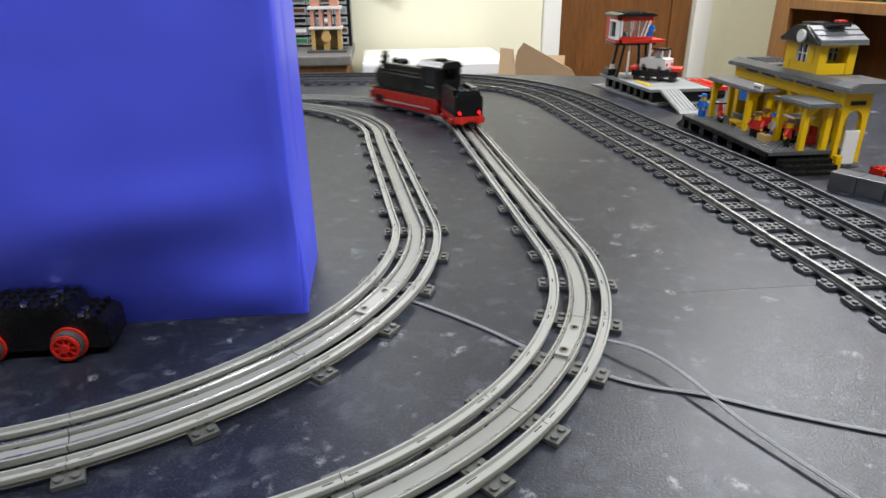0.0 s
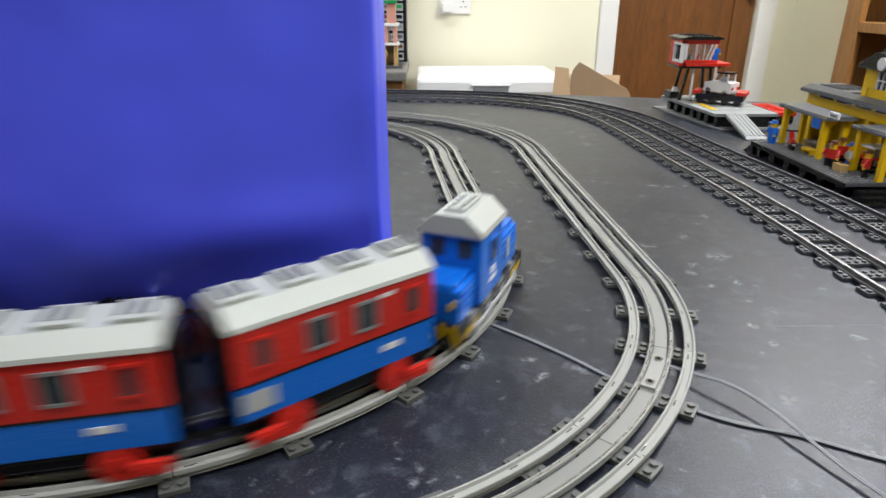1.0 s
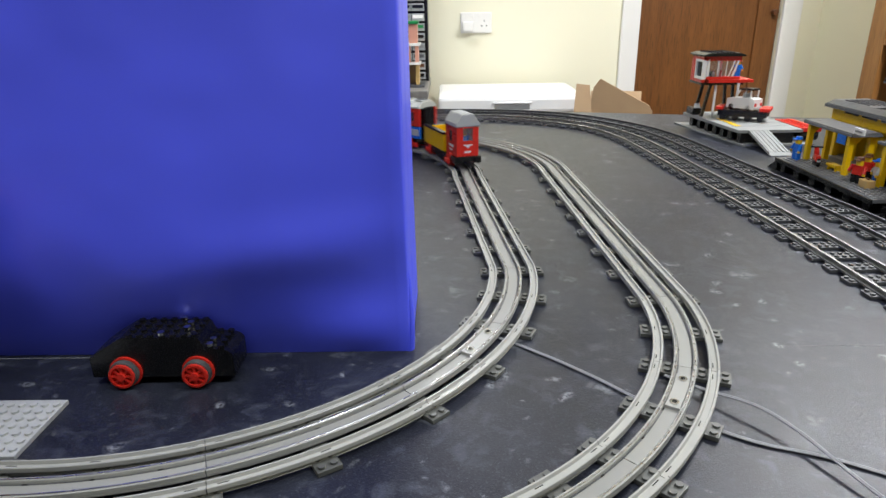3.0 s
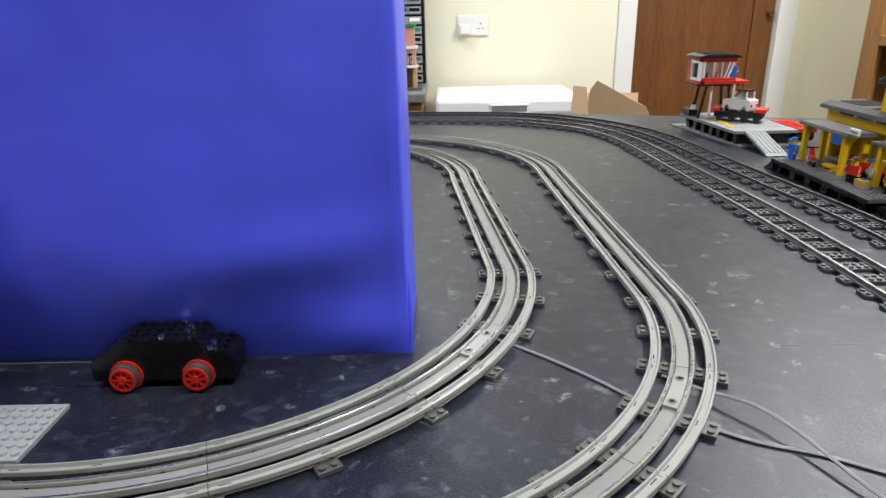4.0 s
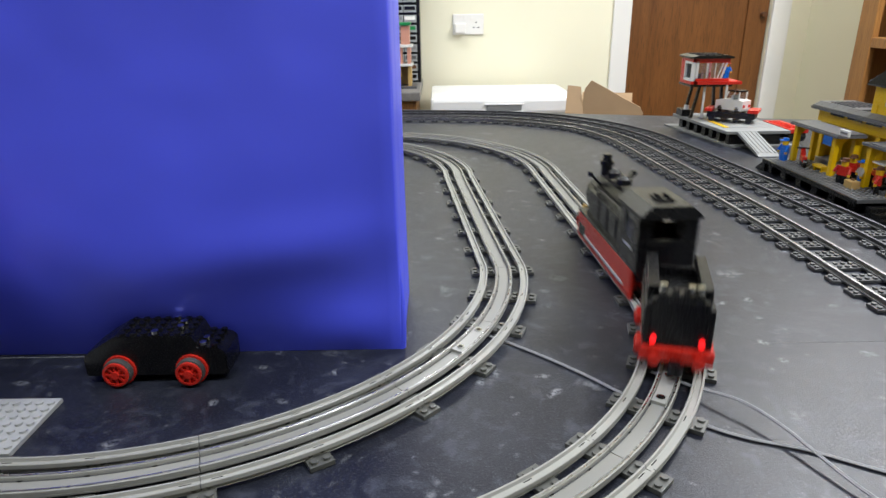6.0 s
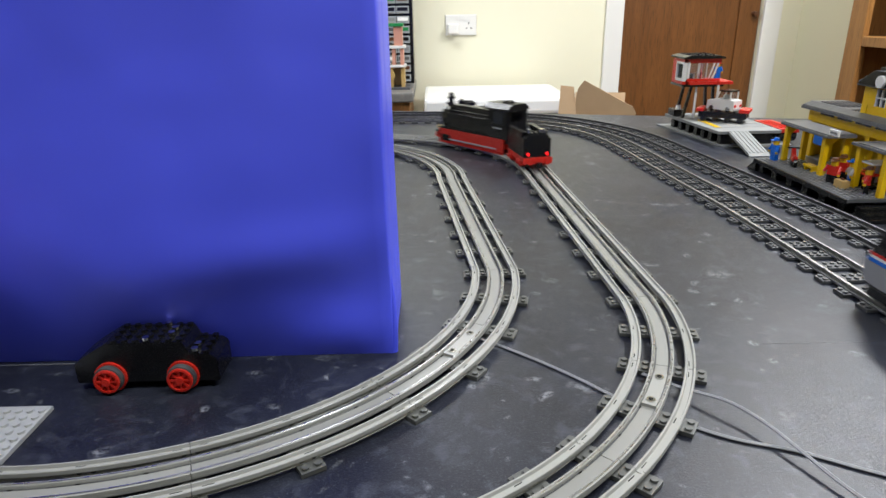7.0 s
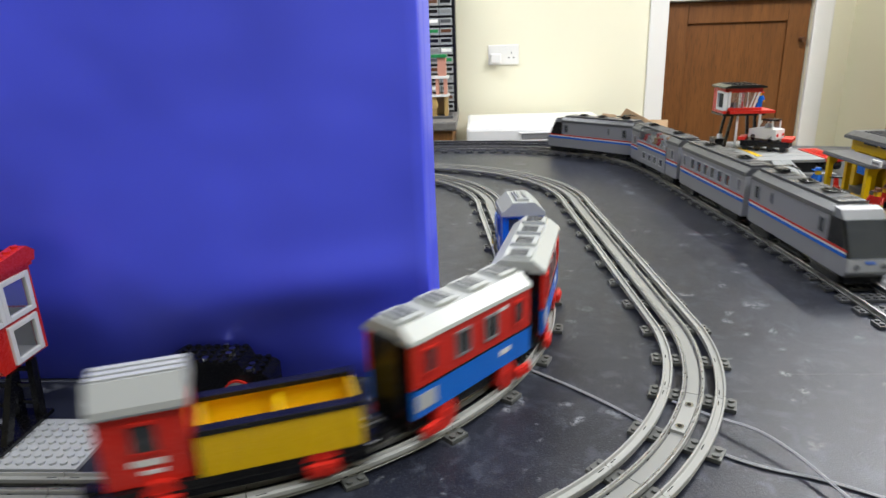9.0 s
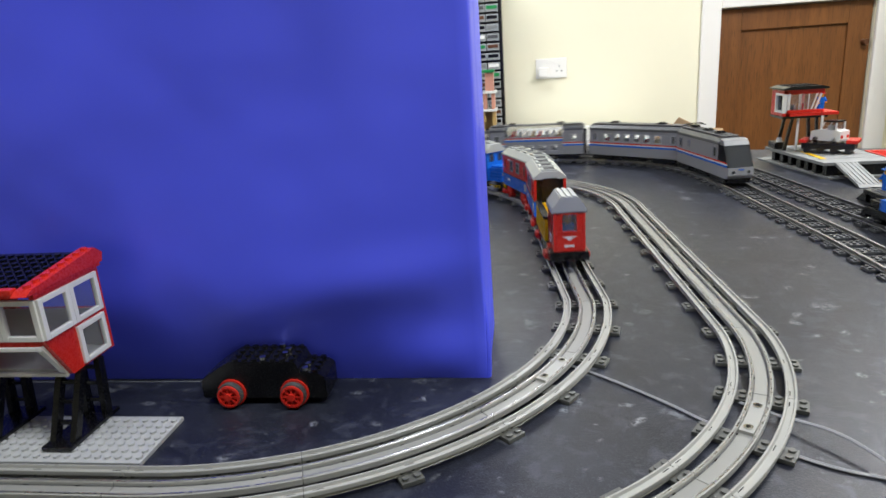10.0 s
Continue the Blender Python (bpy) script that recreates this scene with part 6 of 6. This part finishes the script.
    part("pane", box(0.580, 0.628, 1.442, 1.443, 0.1147, 0.146, 0), PANE, w)
    part("raked_mullion", prism([(0.626, 0.1087), (0.6295, 0.1087), (0.641, 0.146), (0.6375, 0.146)], "y", 1.441, 1.4445), WHITE, tw)
    part("raked_mullion", prism([(0.619, 0.1087), (0.6215, 0.1087), (0.633, 0.146), (0.6305, 0.146)], "y", 1.441, 1.4445), WHITE, tw)
    part("desk", box(0.585, 0.622, 1.475, 1.49, 0.1087, 0.119, 0.0006), WHITE, tw)
    part("radar_screen", box(0.590, 0.597, 1.465, 1.4695, 0.1087, 0.123, 0.0006), BLACK, tw)
    part("radar_screen", box(0.604, 0.609, 1.468, 1.472, 0.1087, 0.124, 0.0006), TAN, tw)
    part("lever", box(0.612, 0.615, 1.462, 1.466, 0.1087, 0.125, 0.0006), RED, tw)
    part("head_band", box(0.567, 0.645, 1.441, 1.5, 0.1462, 0.155, 0.0006), RED, tw)
    part("tower_roof", prism([(0.563, 0.1552), (0.649, 0.1552), (0.649, 0.1585), (0.636, 0.1622), (0.577, 0.1622), (0.563, 0.1585)], "y", 1.432, 1.515), BLACK, tw)
    part("roof_studs", studs(bmesh.new(), 0.580, 7, 1.444, 8, 0.1621, 6), BLACK, tw)
    doll("toy figure in blue with a red cap on the tower balcony", pose(0.662, 1.492, 0.1097, 0, 0, -60), BLUE, BLUE, RED)
    # low red loader beside the dock
    lo = thing("low_loader", "red toy brick low loader behind the dock", "toy vehicle", m=pose(0.742, 1.365, 0))
    part("bed", studs(box(-0.018, 0.020, -0.055, 0.055, 0.022, 0.030, 0.0008), -0.01, 3, -0.04, 11, 0.030, 6), RED, lo)
    for y in (-0.04, 0.0, 0.04):
        part("wheel", cy(bmesh.new(), -0.016, y, 0.0145, 0.0112, 0.034, "x", 16), BLACK, lo)
    # black flat wagon carrying a white car
    wg = thing("flat_wagon", "black toy flat wagon with red ends on the dock", "wagon", m=pose(0.656, 1.420, 0.0297, 0, 0, -33))
    part("bed", box(-0.047, 0.047, -0.022, 0.022, 0.0085, 0.0205, 0.001), BLACK, wg)
    part("end_block", box(0.032, 0.052, -0.0225, 0.0225, 0.0207, 0.0275, 0.0008), RED, wg)
    part("end_block", box(-0.052, -0.038, -0.0225, 0.0225, 0.0207, 0.027, 0.0008), RED, wg)
    for x in (-0.036, -0.012, 0.012, 0.036):
        part("wheel", cy(bmesh.new(), x, -0.024, 0.0062, 0.0062, 0.048, "y", 14), BLACK, wg)
    c = thing("toy_car", "white toy brick car with red tail lights on the flat wagon", "car", m=pose(0.655, 1.421, 0.0505, 0, 0, -56) @ Matrix.Diagonal((0.92, 0.92, 0.92, 1)))
    part("body", prism([(-0.034, 0.004), (0.033, 0.004), (0.033, 0.026), (0.022, 0.0275), (-0.014, 0.0275), (-0.033, 0.024)], "y", -0.0165, 0.0165), WHITE, c)
    part("cabin_glass", prism([(-0.012, 0.0277), (0.024, 0.0277), (0.022, 0.0445), (-0.004, 0.0445)], "y", -0.0135, 0.0135), PANE, c)
    part("seat", box(0.0, 0.006, -0.010, 0.010, 0.0277, 0.037, 0.0006), LGREY, c)
    part("tail_bumper", box(0.0331, 0.0352, -0.0165, 0.0165, 0.0045, 0.0085, 0.0004), LGREY, c)
    part("bonnet_mast", box(-0.016, -0.012, -0.012, -0.008, 0.0277, 0.058, 0.0004), WHITE, c)
    part("mast_flag", box(-0.0175, -0.0105, -0.0125, -0.0075, 0.0582, 0.066, 0.0005), RED, c)
    part("roof", box(-0.006, 0.024, -0.0152, 0.0152, 0.0447, 0.048, 0.0006), BLACK, c)
    for y in (-0.0155, 0.0135):
        part("roof_post", box(0.0205, 0.0235, y, y + 0.002, 0.0277, 0.0446, 0), WHITE, c)
        part("roof_post", prism([(-0.014, 0.0277), (-0.0115, 0.0277), (-0.003, 0.0446), (-0.0055, 0.0446)], "y", y, y + 0.002), WHITE, c)
    for y in (-0.0105, 0.0105):
        part("tail_light", cy(bmesh.new(), 0.0331, y, 0.014, 0.0036, 0.0012, "x", 12), RED, c)
    for x in (-0.022, 0.020):
        for y in (-0.0165, 0.0125):
            part("wheel", cy(bmesh.new(), x, y, 0.0062, 0.0062, 0.004, "y", 14), BLACK, c)


build_loading_dock()

# ---- furniture round the room ----


def build_freezer():
    t = thing("chest_freezer", "white enamelled chest freezer with recessed lid handle", "freezer")
    part("cabinet", box(0.008, 0.6, 2.70, 3.18, FLOOR + 0.02, -0.145, 0.012), ENAMEL, t)
    part("lid", box(0.004, 0.604, 2.685, 3.185, -0.143, -0.078, 0.014), ENAMEL, t)
    part("handle", box(0.23, 0.372, 2.678, 2.6845, -0.128, -0.106, 0.003), MGREY, t, "grey recessed lid handle")
    part("handle_rim", joined(box(0.222, 0.38, 2.675, 2.684, -0.104, -0.1, 0.001), box(0.222, 0.38, 2.675, 2.684, -0.134, -0.13, 0.001)), ENAMEL, t)
    for x in (0.06, 0.54):
        for y in (2.75, 3.12):
            part("foot", cy(bmesh.new(), x, y, FLOOR, 0.02, 0.021, "z", 12), BLACK, t)


build_freezer()


def build_carton(m, w, d, h, flaps, label):
    t = thing("cardboard_box", label, "box", "cardboard boxes", m=m)
    e = 0.005
    part("side", box(-w, w, -d, -d + e, 0, h, 0.001), CARD, t)
    part("side", box(-w, w, d - e, d, 0, h, 0.001), CARD, t)
    part("end", box(-w, -w + e, -d + e, d - e, 0, h, 0.001), CARD, t)
    part("end", box(w - e, w, -d + e, d - e, 0, h, 0.001), CARD, t)
    part("bottom", box(-w + e, w - e, -d + e, d - e, 0, e, 0), CARD, t)
    for name, px, py, L, wide, turn, rx in flaps:
        bm = box(-wide, wide, 0, L, -0.0025, 0.0025, 0.0008)
        bmesh.ops.transform(bm, matrix=pose(px, py, h, 0, 0, turn) @ pose(0, 0, 0, rx, 0, 0), verts=bm.verts)
        part(name, bm, CARD, t)
    return t


build_carton(pose(0.70, 2.62, FLOOR, 0, 0, -14), 0.13, 0.12, 0.42, (("flap", 0, -0.12, 0.118, 0.12, 0, 2), ("flap", 0, 0.12, 0.118, 0.12, 180, 2)), "closed brown cardboard box on the floor")
top_box = build_carton(pose(0.70, 2.62, FLOOR + 0.4285, 0, 0, -14), 0.125, 0.115, 0.355, (), "open brown cardboard box with raised torn flaps")
for nm, pts, yy, lean in (("flap", [(-0.155, 0.0), (-0.15, 0.12), (-0.10, 0.115), (-0.085, 0.0)], -0.112, -6), ("flap", [(-0.10, 0.0), (-0.085, 0.11), (-0.062, 0.142), (0.12, 0.045), (0.135, 0.02), (0.13, 0.0)], -0.10, 8), ("flap", [(-0.1, 0.0), (-0.1, 0.07), (0.1, 0.07), (0.1, 0.0)], 0.108, -15)):
    bm = prism(pts, "y", -0.0025, 0.0025)
    bmesh.ops.transform(bm, matrix=pose(0, yy, 0.3555, lean, 0, 0), verts=bm.verts)
    part(nm, bm, CARD, top_box)


def build_socket():
    t = thing("wall_socket", "white double wall socket with one plug in it", "socket", m=pose(0.18, NORTH, 0.193))
    part("face_plate", box(-0.073, 0.073, -0.010, 0.0, -0.046, 0.046, 0.004), GLOSS, t)
    pl = part("plug", box(-0.062, -0.012, -0.045, -0.0103, -0.038, 0.006, 0.006), GLOSS, t, "white plug")
    for dx, dz, w, h in ((0.037, 0.008, 0.004, 0.008), (0.026, -0.014, 0.008, 0.004), (0.048, -0.014, 0.008, 0.004)):
        part("pin_hole", box(dx - w / 2, dx + w / 2, -0.0108, -0.0102, dz - h / 2, dz + h / 2, 0), BLACK, t)
    for dx in (-0.016, 0.016):
        part("switch", box(dx - 0.006, dx + 0.006, -0.0135, -0.0102, 0.022, 0.036, 0.001), GLOSS, t)


build_socket()


def build_counter():
    t = thing("kitchen_cabinet", "orange wood base cabinet under a grey worktop", "cabinet")
    part("carcass", box(-1.7, -0.055, 2.72, 3.24, FLOOR + 0.1, -0.088, 0.003), SHELFWOOD, t)
    part("plinth", box(-1.7, -0.06, 2.78, 3.2, FLOOR, FLOOR + 0.099, 0.002), DGREY, t)
    w = thing("worktop", "mottled grey laminate worktop on the base cabinet", "worktop")
    part("slab", box(-1.72, -0.038, 2.69, 3.245, -0.0875, -0.05, 0.006), COUNTER, w)
    r = thing("drawer_rack", "black rack of small clear parts drawers on the worktop", "storage rack")
    x1, x0 = -0.042, -0.36
    part("frame", joined(box(x1 - 0.012, x1, 3.06, 3.22, -0.0495, 0.62, 0.001), box(x0, x0 + 0.012, 3.06, 3.22, -0.0495, 0.62, 0.001), box(x0 + 0.012, x1 - 0.012, 3.2, 3.22, -0.0495, 0.62, 0)), BLACK, r)
    clear = plastic("clear_drawer", (0.34, 0.36, 0.37), 0.2, 0.2)
    for k in range(16):
        z = -0.046 + 0.0415 * k
        part("shelf", box(x0 + 0.0122, x1 - 0.0122, 3.065, 3.199, z, z + 0.003, 0), BLACK, r)
        for i in range(5):
            xa = x0 + 0.014 + 0.0585 * i
            d = part("drawer", box(xa, xa + 0.055, 3.058, 3.19, z + 0.0045, z + 0.036, 0.001), clear, r)
            part("drawer_pull", box(xa + 0.018, xa + 0.037, 3.0505, 3.0578, z + 0.008, z + 0.014, 0.001), clear, d)
            part("drawer_label", box(xa + 0.004, xa + 0.05, 3.0555, 3.0578, z + 0.016, z + 0.03, 0), (DGREY, BLACK, GREEN, MGREY, BROWN, WHITE, BLACK)[(k * 3 + i * 2) % 7], d)
    b = thing("toy_house", "salmon and white toy brick town house on the worktop", "toy building", m=pose(-0.135, 2.86, -0.0498))
    part("base", box(-0.08, 0.08, -0.06, 0.06, 0.0, 0.01, 0.001), DGREY, b)
    part("ground_floor", joined(box(-0.06, -0.045, -0.045, 0.045, 0.0102, 0.09), box(0.045, 0.06, -0.045, 0.045, 0.0102, 0.09), box(-0.045, 0.045, 0.03, 0.045, 0.0102, 0.09), box(-0.012, 0.012, -0.045, -0.03, 0.0102, 0.09)), TAN, b)
    part("floor_band", box(-0.066, 0.066, -0.051, 0.051, 0.0902, 0.1, 0.001), WHITE, b)
    for k in range(4):
        part("pillar", box(-0.058 + 0.034 * k, -0.044 + 0.034 * k, -0.046, 0.04, 0.1002, 0.165, 0.001), PINK, b)
    part("cornice", box(-0.066, 0.066, -0.051, 0.051, 0.1652, 0.176, 0.001), WHITE, b)
    part("upper_floor", joined(box(-0.055, -0.02, -0.042, 0.04, 0.1762, 0.25), box(0.02, 0.055, -0.042, 0.04, 0.1762, 0.25)), PINK, b)
    part("roof", box(-0.06, 0.06, -0.047, 0.045, 0.2502, 0.262, 0.001), GREEN, b)
    cl = cy(bmesh.new(), 0.0, -0.052, 0.06, 0.02, 0.006, "y", 18)
    part("rose_window", cl, TAN, b)


build_counter()


def build_bookcase():
    t = thing("bookcase", "orange pine open bookcase filled with toy brick models", "bookcase")
    x0, x1, y0, y1 = 1.48, 1.785, 0.75, 2.37
    part("side_panel", box(x0 + 0.022, x1, y1 - 0.022, y1, FLOOR, 1.1, 0.002), SHELFWOOD, t)
    part("side_panel", box(x0 + 0.022, x1, y0, y0 + 0.022, FLOOR, 1.1, 0.002), SHELFWOOD, t)
    part("stile", box(x0, x0 + 0.0215, y1 - 0.085, y1, FLOOR, 1.1, 0.003), SHELFWOOD, t)
    part("stile", box(x0, x0 + 0.0215, y0, y0 + 0.085, FLOOR, 1.1, 0.003), SHELFWOOD, t)
    part("back_panel", box(x1 - 0.012, x1, y0 + 0.0225, y1 - 0.0225, FLOOR + 0.05, 1.08, 0), DOORWOOD, t)
    for z in (FLOOR + 0.06, -0.55, -0.24, 0.135, 0.47, 0.8, 1.08):
        part("shelf", box(x0 + 0.023, x1 - 0.0125, y0 + 0.0225, y1 - 0.0225, z, z + 0.02, 0.001), SHELFWOOD, t)
        part("shelf_lip", box(x0 + 0.002, x0 + 0.0225, y0 + 0.0855, y1 - 0.0855, z - 0.012, z + 0.02, 0.002), SHELFWOOD, t)
    rng = random.Random(4)
    pal = (GREEN, WHITE, RED, BLUE, YELLOW, LGREY, TAN, BLACK)
    for z in (0.1552, -0.2198):
        y = y1 - 0.17
        while y > y0 + 0.2:
            w, h = rng.uniform(0.03, 0.07), rng.uniform(0.05, 0.13)
            mat, mat2 = rng.choice(pal), rng.choice(pal)
            mo = thing("toy_model", "small coloured toy brick model on the bookcase shelf", "toy model", "toy models on the shelves", m=pose(1.60, y, z))
            part("base", box(-0.05, 0.05, -w / 2, w / 2, 0, 0.012, 0.001), rng.choice((GREEN, MGREY, DGREY)), mo)
            part("body", studs(box(-0.035, 0.035, -w * 0.38, w * 0.38, 0.0122, h * 0.65, 0.001), -0.028, 7, -0.004, 2, h * 0.65, 6), mat, mo)
            part("top", cy(bmesh.new(), 0, 0, h * 0.65 + 0.0018, w * 0.28, h * 0.3, "z", 10, w * 0.15), mat2, mo)
            y -= w + rng.uniform(0.02, 0.06)


build_bookcase()


def build_ceiling_lights():
    # made-up trays, out of view, one over each room lamp, added fills included
    for x, y, sx, sy in ((1.35, 1.7, 0.15, 0.9), (-0.4, 2.45, 1.2, 0.3), (0.0, 0.02, 1.7, 0.4), (0.95, 0.15, 0.4, 0.4)):
        t = thing("ceiling_light", "assumed white ceiling light fitting, out of view", "ceiling light", "ceiling lights", m=pose(x, y, CEIL))
        part("tray", box(-sx / 2 - 0.02, sx / 2 + 0.02, -sy / 2 - 0.02, sy / 2 + 0.02, -0.04, 0, 0.004), GLOSS, t)


build_ceiling_lights()
motions()
